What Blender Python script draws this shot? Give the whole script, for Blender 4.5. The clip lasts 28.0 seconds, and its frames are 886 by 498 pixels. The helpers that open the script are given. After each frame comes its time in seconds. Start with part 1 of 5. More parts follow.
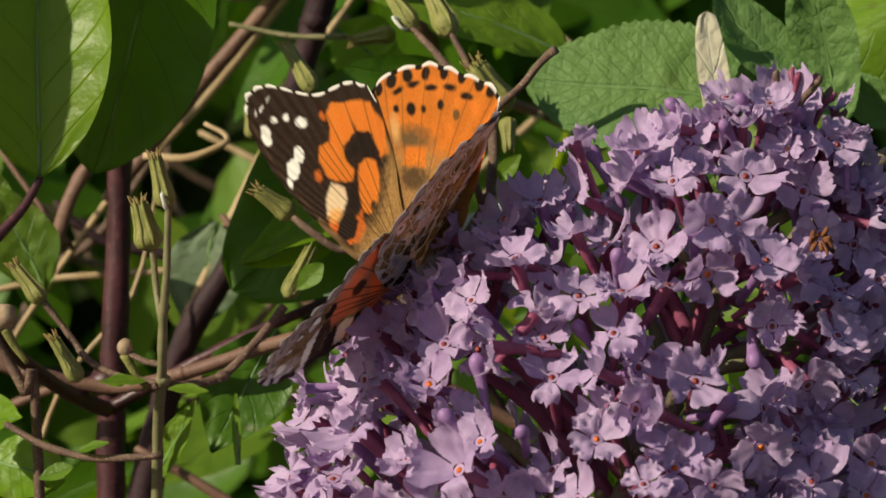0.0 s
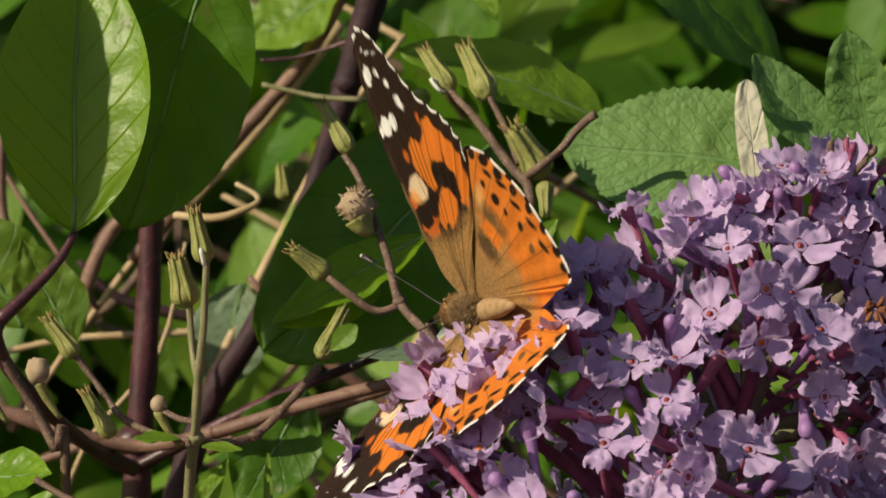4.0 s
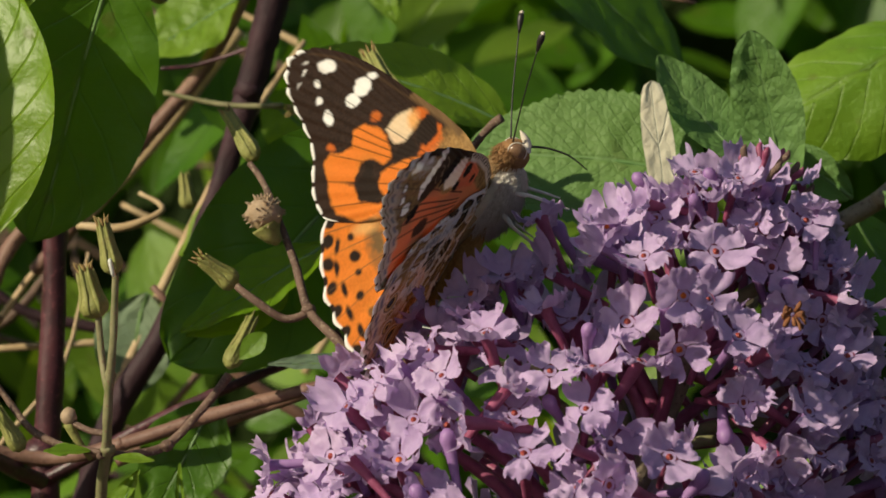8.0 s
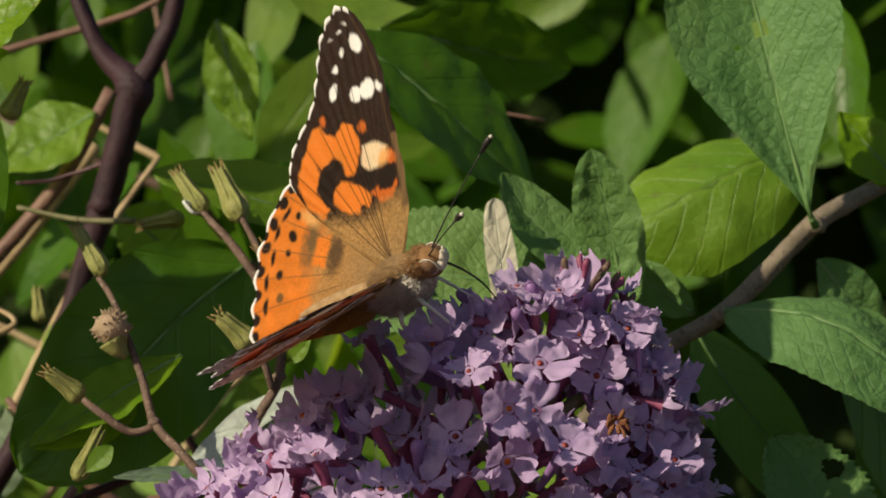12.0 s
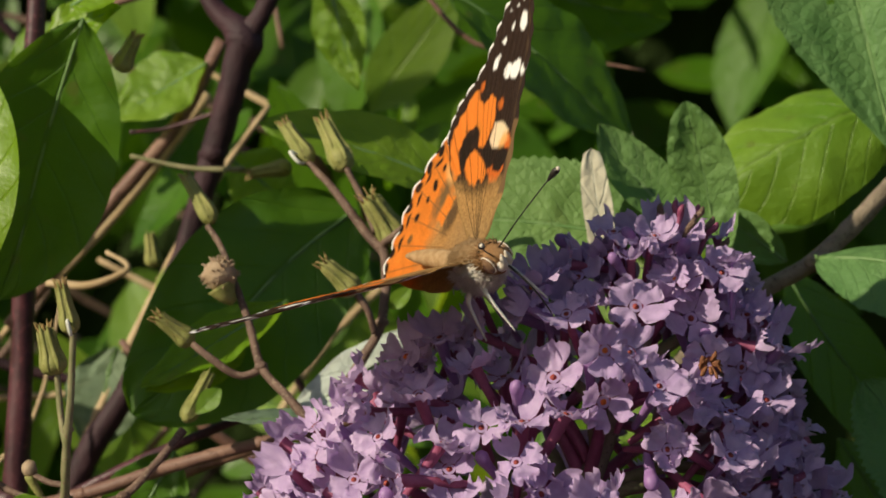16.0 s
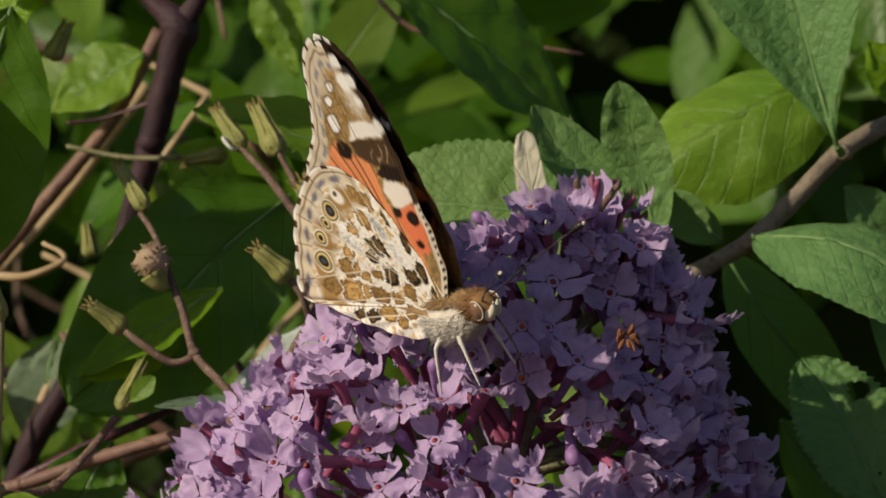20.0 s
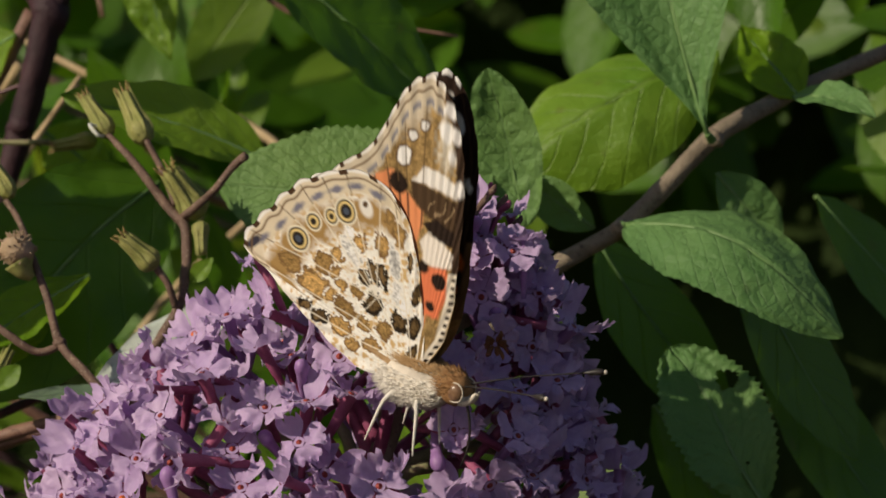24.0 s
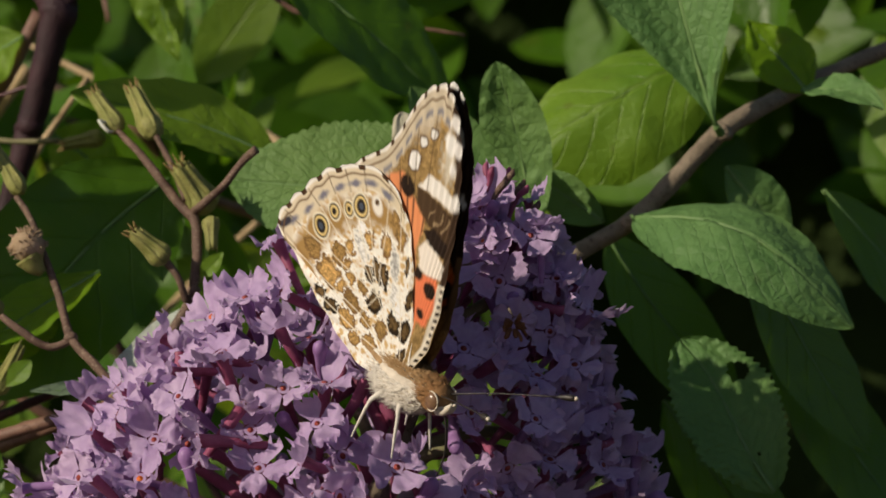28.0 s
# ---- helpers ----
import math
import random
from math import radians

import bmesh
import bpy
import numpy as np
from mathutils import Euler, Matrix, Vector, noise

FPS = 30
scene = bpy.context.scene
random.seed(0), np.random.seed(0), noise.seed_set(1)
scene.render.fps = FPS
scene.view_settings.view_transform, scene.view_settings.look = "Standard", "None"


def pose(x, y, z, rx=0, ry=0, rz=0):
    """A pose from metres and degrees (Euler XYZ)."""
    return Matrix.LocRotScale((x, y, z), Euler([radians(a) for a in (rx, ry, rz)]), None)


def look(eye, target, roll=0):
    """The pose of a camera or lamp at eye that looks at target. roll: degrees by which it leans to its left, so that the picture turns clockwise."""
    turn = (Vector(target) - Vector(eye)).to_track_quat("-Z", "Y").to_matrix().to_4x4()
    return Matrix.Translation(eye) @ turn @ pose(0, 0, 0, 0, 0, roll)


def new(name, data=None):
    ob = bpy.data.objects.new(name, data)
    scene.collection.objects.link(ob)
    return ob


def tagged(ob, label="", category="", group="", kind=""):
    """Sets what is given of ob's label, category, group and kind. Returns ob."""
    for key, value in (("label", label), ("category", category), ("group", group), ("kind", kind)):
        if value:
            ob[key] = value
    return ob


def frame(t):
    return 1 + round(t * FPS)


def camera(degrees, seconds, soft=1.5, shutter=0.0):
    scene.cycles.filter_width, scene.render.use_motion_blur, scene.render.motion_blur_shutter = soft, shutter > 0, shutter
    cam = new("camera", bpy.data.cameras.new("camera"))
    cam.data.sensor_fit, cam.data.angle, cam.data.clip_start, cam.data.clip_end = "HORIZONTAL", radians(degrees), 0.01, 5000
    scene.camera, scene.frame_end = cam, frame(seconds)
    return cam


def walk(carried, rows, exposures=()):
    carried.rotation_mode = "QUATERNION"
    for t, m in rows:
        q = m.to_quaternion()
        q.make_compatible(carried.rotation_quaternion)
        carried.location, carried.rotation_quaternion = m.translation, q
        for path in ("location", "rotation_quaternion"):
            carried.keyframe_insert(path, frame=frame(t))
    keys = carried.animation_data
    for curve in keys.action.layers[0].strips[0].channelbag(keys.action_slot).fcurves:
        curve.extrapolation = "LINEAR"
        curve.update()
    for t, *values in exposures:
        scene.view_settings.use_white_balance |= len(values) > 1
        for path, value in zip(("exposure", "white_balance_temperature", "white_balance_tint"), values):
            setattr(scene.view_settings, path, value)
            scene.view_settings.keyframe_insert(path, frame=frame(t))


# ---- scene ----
cam = camera(14.0, 28.0, soft=1.7)
cam.data.dof.use_dof, cam.data.dof.focus_distance, cam.data.dof.aperture_fstop = True, 0.405, 58.0
PATH = [
    (0, (0.00252, -0.39972, 0.00119), (-0.01320, -0.00005, -0.00308), -0.11),
    (0.5, (0.00190, -0.39934, 0.00098), (-0.01497, 0.00028, -0.00356), -0.11),
    (1, (0.00248, -0.39873, 0.00012), (-0.01825, 0.00072, -0.00346), 0.28),
    (1.5, (0.00335, -0.39597, -0.00034), (-0.02044, 0.00332, -0.00109), 0.58),
    (2, (0.00372, -0.39395, -0.00087), (-0.02051, 0.00531, 0.00025), 0.66),
    (2.5, (0.00348, -0.39398, -0.00213), (-0.01814, 0.00543, 0.00028), 0.76),
    (4.5, (-0.00902, -0.39832, -0.00209), (-0.01933, 0.00151, 0.00397), 1.10),
    (5, (-0.01156, -0.39649, -0.00054), (-0.02027, 0.00338, 0.00512), 1.13),
    (5.5, (-0.01220, -0.39653, -0.00045), (-0.01983, 0.00336, 0.00506), 0.89),
    (6, (-0.01163, -0.39715, 0.00034), (-0.01552, 0.00277, 0.00696), 0.83),
    (6.5, (-0.01072, -0.39706, -0.00061), (-0.01208, 0.00286, 0.00746), 0.65),
    (7, (-0.01046, -0.39745, -0.00142), (-0.00955, 0.00246, 0.00661), 0.45),
    (7.5, (-0.01054, -0.39646, -0.00067), (-0.00891, 0.00350, 0.00537), 0.20),
    (8, (-0.00931, -0.39642, -0.00169), (-0.00799, 0.00353, 0.00438), 0.05),
    (8.5, (-0.00880, -0.39698, -0.00049), (-0.00606, 0.00297, 0.00529), 0.01),
    (9, (-0.00820, -0.39683, -0.00056), (-0.00452, 0.00304, 0.00909), 0.10),
    (9.5, (-0.00837, -0.39706, -0.00059), (-0.00197, 0.00276, 0.00929), 0.12),
    (10, (-0.00720, -0.39896, -0.00147), (0.00004, 0.00082, 0.00955), 0.06),
    (10.5, (-0.00827, -0.39932, 0.00018), (0.00139, 0.00037, 0.01248), 0.11),
    (11, (-0.00812, -0.40019, 0.00092), (0.00282, -0.00061, 0.01547), 0.10),
    (11.5, (-0.00531, -0.40114, -0.00109), (0.00688, -0.00172, 0.01670), 0.12),
    (13.5, (0.00193, -0.41152, 0.00309), (0.00797, -0.01181, 0.01721), 0.57),
    (14, (0.00075, -0.41346, 0.00255), (0.00344, -0.01365, 0.01483), 0.68),
    (14.5, (0.00171, -0.41495, 0.00296), (0.00122, -0.01511, 0.01404), 0.48),
    (15, (0.00276, -0.41557, 0.00304), (0.00187, -0.01572, 0.01375), 0.40),
    (15.5, (0.00177, -0.41603, 0.00184), (0.00138, -0.01617, 0.01231), 0.34),
    (16, (0.00145, -0.41645, 0.00172), (-0.00106, -0.01657, 0.01121), 0.31),
    (16.5, (0.00194, -0.41527, 0.00223), (-0.00057, -0.01537, 0.01108), 0.13),
    (17, (0.00217, -0.41424, 0.00230), (0.00032, -0.01434, 0.01088), 0.10),
    (17.5, (0.00226, -0.41551, 0.00055), (0.00266, -0.01558, 0.00807), -0.07),
    (18, (0.00246, -0.41530, 0.00190), (0.00451, -0.01537, 0.00900), -0.10),
    (18.5, (0.00169, -0.41417, 0.00233), (0.00461, -0.01428, 0.01146), -0.03),
    (19, (0.00268, -0.41441, 0.00264), (0.00436, -0.01451, 0.01120), 0.01),
    (19.5, (0.00487, -0.41477, 0.00103), (0.00495, -0.01488, 0.01071), -0.20),
    (20, (0.00954, -0.41413, -0.00199), (0.00720, -0.01428, 0.00898), -0.52),
    (20.5, (0.01001, -0.41240, -0.00302), (0.00766, -0.01256, 0.00811), -0.75),
    (21, (0.01148, -0.41139, -0.00195), (0.00833, -0.01153, 0.00785), -0.63),
    (21.5, (0.01329, -0.41144, -0.00072), (0.01145, -0.01156, 0.00908), -0.59),
    (22, (0.01464, -0.41211, 0.00029), (0.01667, -0.01222, 0.00944), -0.55),
    (22.5, (0.01558, -0.41202, 0.00101), (0.02013, -0.01211, 0.00826), -0.73),
    (24.5, (0.01726, -0.41186, 0.00391), (0.02347, -0.01194, 0.00845), -0.47),
    (25, (0.01807, -0.40997, 0.00346), (0.02422, -0.01005, 0.00917), -0.63),
    (25.5, (0.01816, -0.40922, 0.00223), (0.02412, -0.00931, 0.00838), -0.60),
    (26, (0.01682, -0.40984, 0.00068), (0.02243, -0.00994, 0.00739), -0.75),
    (26.5, (0.01505, -0.41025, 0.00095), (0.02228, -0.01037, 0.00760), -0.89),
    (27, (0.01486, -0.41051, 0.00060), (0.02217, -0.01063, 0.00704), -0.83),
    (27.5, (0.01440, -0.41111, 0.00035), (0.02145, -0.01123, 0.00663), -0.91),
    (28, (0.01461, -0.41222, -0.00219), (0.02125, -0.01237, 0.00684), -0.84),
]
walk(cam, [(t, look(eye, target, roll)) for t, eye, target, roll in PATH], [(0, 0.08, 6750, 9), (2.5, 0.1, 6750, 9), (5, 0.24, 6750, 9), (7, 0.18, 6750, 9), (9, 0.04, 6800, 9), (11, 0.02, 6800, 10), (15.5, 0.16, 6750, 10), (18, -0.06, 6650, 12), (22, -0.22, 6650, 15), (28, -0.28, 6650, 15)])

# ---- sky, sun ----
SUN_TO = Vector((-0.75, -0.47, 0.46)).normalized()
world = bpy.data.worlds.new("sky")
scene.world = world
world.use_nodes = True
sky = world.node_tree.nodes.new("ShaderNodeTexSky")
sky.sky_type, sky.sun_disc = "NISHITA", False
sky.sun_elevation = math.asin(SUN_TO.z)
sky.sun_rotation = math.atan2(SUN_TO.x, SUN_TO.y)
back = world.node_tree.nodes["Background"]
back.inputs["Strength"].default_value = 0.069
world.node_tree.links.new(sky.outputs[0], back.inputs["Color"])
lamp = bpy.data.lights.new("sun", "SUN")
lamp.energy, lamp.angle, lamp.color = 4.6, radians(0.6), (1.0, 0.90, 0.70)
sun = new("sun", lamp)
sun.matrix_world = look(SUN_TO * 5, (0, 0, 0))

MM = 0.001


def mm(p):
    return Vector(p) * MM


# ---- materials ----
def nodes(name):
    m = bpy.data.materials.new(name)
    m.use_nodes = True
    t = m.node_tree
    t.nodes.clear()
    out = t.nodes.new("ShaderNodeOutputMaterial")
    return m, t, out


def add(t, kind, links=(), **values):
    n = t.nodes.new(kind)
    for k, v in values.items():
        if k in n.inputs:
            n.inputs[k].default_value = v
    for key, socket in links:
        t.links.new(socket, n.inputs[key])
    return n


def calc(t, op, a, b=None, c=None):
    n = t.nodes.new("ShaderNodeMath")
    n.operation = op
    for i, v in enumerate((a, b, c)):
        if v is None:
            continue
        if isinstance(v, (int, float)):
            n.inputs[i].default_value = v
        else:
            t.links.new(v, n.inputs[i])
    return n.outputs[0]


def mix(t, fac, a, b, blend="MIX"):
    n = t.nodes.new("ShaderNodeMix")
    n.data_type, n.blend_type = "RGBA", blend
    for key, v in ((0, fac), (6, a), (7, b)):
        if isinstance(v, (int, float)):
            n.inputs[key].default_value = v
        elif isinstance(v, tuple):
            n.inputs[key].default_value = (*v[:3], 1)
        else:
            t.links.new(v, n.inputs[key])
    return n.outputs[2]


def ramp(t, fac, lo, hi):
    n = t.nodes.new("ShaderNodeMapRange")
    t.links.new(fac, n.inputs[0])
    n.inputs[1].default_value, n.inputs[2].default_value = lo, hi
    return n.outputs[0]


def texture(t, scale, detail=4.0, kind="ShaderNodeTexNoise", coord=None, rough=0.55):
    n = t.nodes.new(kind)
    n.inputs["Scale"].default_value = scale
    if "Detail" in n.inputs:
        n.inputs["Detail"].default_value = detail
    if "Roughness" in n.inputs:
        n.inputs["Roughness"].default_value = rough
    if coord is None:
        coord = t.nodes.new("ShaderNodeTexCoord").outputs["Object"]
    t.links.new(coord, n.inputs["Vector"])
    return n


def bump(t, height, strength, dist):
    n = t.nodes.new("ShaderNodeBump")
    n.inputs["Strength"].default_value, n.inputs["Distance"].default_value = strength, dist
    t.links.new(height, n.inputs["Height"])
    return n.outputs[0]


def surface(t, out, colour, rough=0.6, normal=None, glow_share=0.0, glow=None, spec=0.5, sheen=0.0):
    p = t.nodes.new("ShaderNodeBsdfPrincipled")
    if isinstance(colour, tuple):
        p.inputs["Base Color"].default_value = (*colour, 1)
    else:
        t.links.new(colour, p.inputs["Base Color"])
    if isinstance(rough, (int, float)):
        p.inputs["Roughness"].default_value = rough
    else:
        t.links.new(rough, p.inputs["Roughness"])
    p.inputs["Specular IOR Level"].default_value = spec
    p.inputs["Sheen Weight"].default_value = sheen
    if normal is not None:
        t.links.new(normal, p.inputs["Normal"])
    last = p.outputs[0]
    if glow_share > 0:
        tr = t.nodes.new("ShaderNodeBsdfTranslucent")
        src = glow if glow is not None else colour
        if isinstance(src, tuple):
            tr.inputs["Color"].default_value = (*src, 1)
        else:
            t.links.new(src, tr.inputs["Color"])
        m = t.nodes.new("ShaderNodeMixShader")
        m.inputs[0].default_value = glow_share
        t.links.new(last, m.inputs[1])
        t.links.new(tr.outputs[0], m.inputs[2])
        last = m.outputs[0]
    t.links.new(last, out.inputs["Surface"])


def leaf_material(name, dark, light, vein, through_col, rough=0.42, glow_share=0.3, side_veins=9.0, rugose=0.0, spec=0.5, blemish=0.4, relief=0.0005):
    """A leaf: veins from the blade's own coordinates, mottling at two scales, relief between the veins."""
    m, t, out = nodes(name)
    uv = t.nodes.new("ShaderNodeUVMap").outputs[0]
    sep = t.nodes.new("ShaderNodeSeparateXYZ")
    t.links.new(uv, sep.inputs[0])
    s, v = sep.outputs[0], calc(t, "ABSOLUTE", calc(t, "SUBTRACT", sep.outputs[1], 0.5))
    wob = texture(t, 140.0, 2.0).outputs["Fac"]
    line = calc(t, "ADD", calc(t, "SUBTRACT", calc(t, "MULTIPLY", s, side_veins), calc(t, "MULTIPLY", v, side_veins * 0.55)), calc(t, "MULTIPLY", wob, 0.25))
    side = calc(t, "PINGPONG", line, 0.5)
    veins = calc(t, "SUBTRACT", 1.0, ramp(t, side, 0.0, 0.055))
    mid = calc(t, "SUBTRACT", 1.0, ramp(t, v, 0.008, 0.028))
    veins = calc(t, "MAXIMUM", calc(t, "MULTIPLY", veins, 0.55), mid)
    patch = texture(t, 90.0, 3.0).outputs["Fac"]
    fine = texture(t, 900.0, 3.0).outputs["Fac"]
    cells = texture(t, 520.0, kind="ShaderNodeTexVoronoi")
    cells.feature = "DISTANCE_TO_EDGE"
    crease = calc(t, "SUBTRACT", 1.0, ramp(t, cells.outputs["Distance"], 0.0, 0.22))
    col = mix(t, ramp(t, patch, 0.3, 0.7), dark, light)
    col = mix(t, calc(t, "MULTIPLY", ramp(t, fine, 0.35, 0.75), 0.25), col, light)
    spots = ramp(t, texture(t, 260.0, 1.0).outputs["Fac"], 0.70, 0.76)
    col = mix(t, calc(t, "MULTIPLY", crease, 0.22 * rugose), col, dark)
    broad = texture(t, 28.0, 2.0).outputs["Fac"]
    col = mix(t, calc(t, "MULTIPLY", ramp(t, broad, 0.45, 0.7), 0.45), col, (dark[0] * 1.9, dark[1] * 1.25, dark[2] * 0.8))
    col = mix(t, calc(t, "MULTIPLY", spots, blemish), col, (0.10, 0.07, 0.02))
    col = mix(t, calc(t, "MULTIPLY", veins, 0.4), col, vein)
    net = calc(t, "MULTIPLY", crease, 0.6 * rugose)
    height = calc(t, "ADD", calc(t, "ADD", calc(t, "MULTIPLY", veins, -0.4), calc(t, "MULTIPLY", fine, 0.25)), calc(t, "SUBTRACT", calc(t, "MULTIPLY", patch, 0.8), net))
    rg = calc(t, "ADD", rough - 0.1, calc(t, "MULTIPLY", patch, 0.22))
    tr = mix(t, calc(t, "MULTIPLY", veins, 0.5), through_col, dark)
    surface(t, out, col, rg, bump(t, height, 0.8, relief), glow_share, tr, spec)
    return m


def plain_material(name, a, b, scale=400.0, rough=0.6, relief=0.3, dist=0.0002, glow_share=0.0, spec=0.4, fleck=None):
    m, t, out = nodes(name)
    big = texture(t, scale, 4.0).outputs["Fac"]
    small = texture(t, scale * 6, 3.0).outputs["Fac"]
    col = mix(t, ramp(t, big, 0.3, 0.7), a, b)
    if fleck:
        col = mix(t, calc(t, "MULTIPLY", ramp(t, small, 0.58, 0.66), 0.7), col, fleck)
    h = calc(t, "ADD", calc(t, "MULTIPLY", big, 0.6), calc(t, "MULTIPLY", small, 0.4))
    surface(t, out, col, calc(t, "ADD", rough - 0.08, calc(t, "MULTIPLY", big, 0.16)), bump(t, h, relief, dist), glow_share, None, spec)
    return m


def petal_material(name, a, b, glow_share=0.25):
    m, t, out = nodes(name)
    info = t.nodes.new("ShaderNodeObjectInfo").outputs["Random"]
    big = texture(t, 350.0, 3.0).outputs["Fac"]
    streak = texture(t, 1500.0, 2.0).outputs["Fac"]
    col = mix(t, ramp(t, big, 0.3, 0.7), a, b)
    col = mix(t, calc(t, "MULTIPLY", info, 0.35), col, (0.38, 0.24, 0.52))
    col = mix(t, calc(t, "MULTIPLY", ramp(t, streak, 0.45, 0.7), 0.15), col, (0.70, 0.57, 0.78))
    surface(t, out, col, 0.55, bump(t, calc(t, "ADD", big, calc(t, "MULTIPLY", streak, 0.4)), 0.4, 0.0003), glow_share, col, 0.3, 0.2)
    return m


def wing_material(name, glow_share):
    m, t, out = nodes(name)
    a = t.nodes.new("ShaderNodeVertexColor")
    a.layer_name = "pattern"
    grain = texture(t, 5200.0, 2.0).outputs["Fac"]
    soft = texture(t, 700.0, 3.0).outputs["Fac"]
    col = mix(t, calc(t, "MULTIPLY", ramp(t, grain, 0.35, 0.7), 0.07), a.outputs["Color"], mix(t, 0.5, a.outputs["Color"], (0.32, 0.20, 0.09)))
    h = calc(t, "ADD", grain, soft)
    surface(t, out, col, 0.62, bump(t, h, 0.35, 0.0001), glow_share, a.outputs["Color"], 0.08, 0.0)
    return m


M_GLOSSY = leaf_material("glossy_leaf", (0.095, 0.215, 0.005), (0.180, 0.335, 0.008), (0.19, 0.31, 0.03), (0.42, 0.62, 0.008), 0.38, 0.42, 7.0, 0.15, 0.4)
# the glossy leaf's green at about half strength; shade is part of it
M_DEEP_SHADE = leaf_material("deep_green_shaded_leaf", (0.036, 0.108, 0.004), (0.070, 0.170, 0.007), (0.08, 0.17, 0.025), (0.18, 0.38, 0.008), 0.42, 0.28, 6.0, 0.2, 0.35)
M_FELT = leaf_material("felted_leaf", (0.080, 0.190, 0.050), (0.135, 0.260, 0.080), (0.16, 0.28, 0.10), (0.17, 0.36, 0.04), 0.6, 0.22, 13.0, 1.0, 0.35, 0.15, 0.0005)
M_LIME = leaf_material("lime_leaf", (0.09, 0.21, 0.012), (0.19, 0.33, 0.030), (0.22, 0.34, 0.06), (0.42, 0.60, 0.02), 0.48, 0.40, 8.0, 0.5, 0.4)
M_SILVER = leaf_material("silvery_leaf_back", (0.48, 0.55, 0.48), (0.58, 0.64, 0.57), (0.56, 0.62, 0.55), (0.3, 0.4, 0.2), 0.75, 0.15, 2.0, 0.5, 0.2, 0.05)
M_GREYGREEN = leaf_material("grey_green_leaf", (0.12, 0.20, 0.13), (0.19, 0.28, 0.19), (0.25, 0.32, 0.22), (0.2, 0.35, 0.12), 0.6, 0.2, 9.0, 0.3, 0.3, 0.1)
M_FARLEAF = leaf_material("far_leaf", (0.065, 0.15, 0.010), (0.165, 0.275, 0.020), (0.15, 0.22, 0.04), (0.36, 0.50, 0.02), 0.5, 0.38, 7.0, 0.3)
M_MIDRIB = plain_material("midrib", (0.09, 0.19, 0.05), (0.15, 0.25, 0.08), 500, 0.5, 0.2)
M_DARKSTEM = plain_material("dark_purple_stem", (0.030, 0.010, 0.014), (0.085, 0.022, 0.030), 250, 0.45, 0.4, 0.0004, 0, 0.5, (0.16, 0.05, 0.06))
M_BLACKWOOD = plain_material("dark_wood", (0.018, 0.006, 0.010), (0.045, 0.016, 0.022), 200, 0.7, 0.6, 0.0006)
M_PINKSTEM = plain_material("pinkish_brown_stem", (0.135, 0.068, 0.052), (0.235, 0.135, 0.095), 220, 0.6, 0.5, 0.0005, 0, 0.4, (0.09, 0.04, 0.03))
M_TWIG = plain_material("brown_twig", (0.085, 0.050, 0.038), (0.175, 0.11, 0.080), 500, 0.7, 0.6, 0.0004, 0, 0.3, (0.34, 0.27, 0.19))
M_GREENSTALK = plain_material("green_stalk", (0.16, 0.17, 0.07), (0.26, 0.24, 0.13), 500, 0.65, 0.5, 0.0003, 0.1, 0.3, (0.20, 0.10, 0.08))
M_BARK = plain_material("grey_brown_bark", (0.15, 0.12, 0.085), (0.27, 0.22, 0.16), 260, 0.8, 0.9, 0.0006, 0, 0.2, (0.07, 0.05, 0.04))
M_STRAW = plain_material("dry_straw", (0.36, 0.25, 0.13), (0.52, 0.40, 0.24), 300, 0.7, 0.4)
M_BUD = plain_material("green_bud", (0.20, 0.22, 0.055), (0.33, 0.32, 0.11), 450, 0.6, 0.6, 0.0004, 0.12, 0.3, (0.17, 0.13, 0.05))
M_BUDTIP = plain_material("dry_bud_tip", (0.18, 0.11, 0.03), (0.34, 0.24, 0.09), 700, 0.7, 0.6)
M_SEED = plain_material("fawn_seed_head", (0.30, 0.21, 0.13), (0.46, 0.35, 0.24), 900, 0.85, 0.7, 0.0003, 0.1, 0.2)
M_WHITEBIT = plain_material("white_thread", (0.65, 0.66, 0.58), (0.78, 0.78, 0.70), 800, 0.5, 0.2, 0.0002, 0.2)
M_PETAL = petal_material("lilac_petal", (0.52, 0.365, 0.615), (0.69, 0.525, 0.76), 0.38)
M_TUBE = plain_material("wine_red_tube", (0.22, 0.04, 0.09), (0.36, 0.10, 0.19), 500, 0.5, 0.3, 0.0002, 0.12)
M_LILACTUBE = plain_material("lilac_tube", (0.26, 0.13, 0.33), (0.38, 0.22, 0.46), 500, 0.5, 0.3, 0.0002, 0.15)
M_THROAT = plain_material("orange_throat", (0.62, 0.10, 0.015), (0.75, 0.22, 0.03), 900, 0.5, 0.2)
M_OLDTHROAT = plain_material("dark_red_throat", (0.22, 0.03, 0.03), (0.34, 0.06, 0.04), 900, 0.5, 0.2)
M_DEADPETAL = plain_material("withered_petal", (0.17, 0.06, 0.025), (0.30, 0.12, 0.05), 700, 0.7, 0.6, 0.0003, 0.15)
M_WING_UP = wing_material("wing_scales_upper", 0.40)
M_WING_LOW = wing_material("wing_scales_lower", 0.17)
M_FUR = plain_material("tawny_fur", (0.30, 0.185, 0.085), (0.46, 0.31, 0.17), 900, 0.9, 0.8, 0.0003, 0.1, 0.1)
M_HEADFUR = plain_material("brown_head_fur", (0.22, 0.11, 0.045), (0.36, 0.21, 0.10), 900, 0.9, 0.8, 0.0003, 0.1, 0.1)
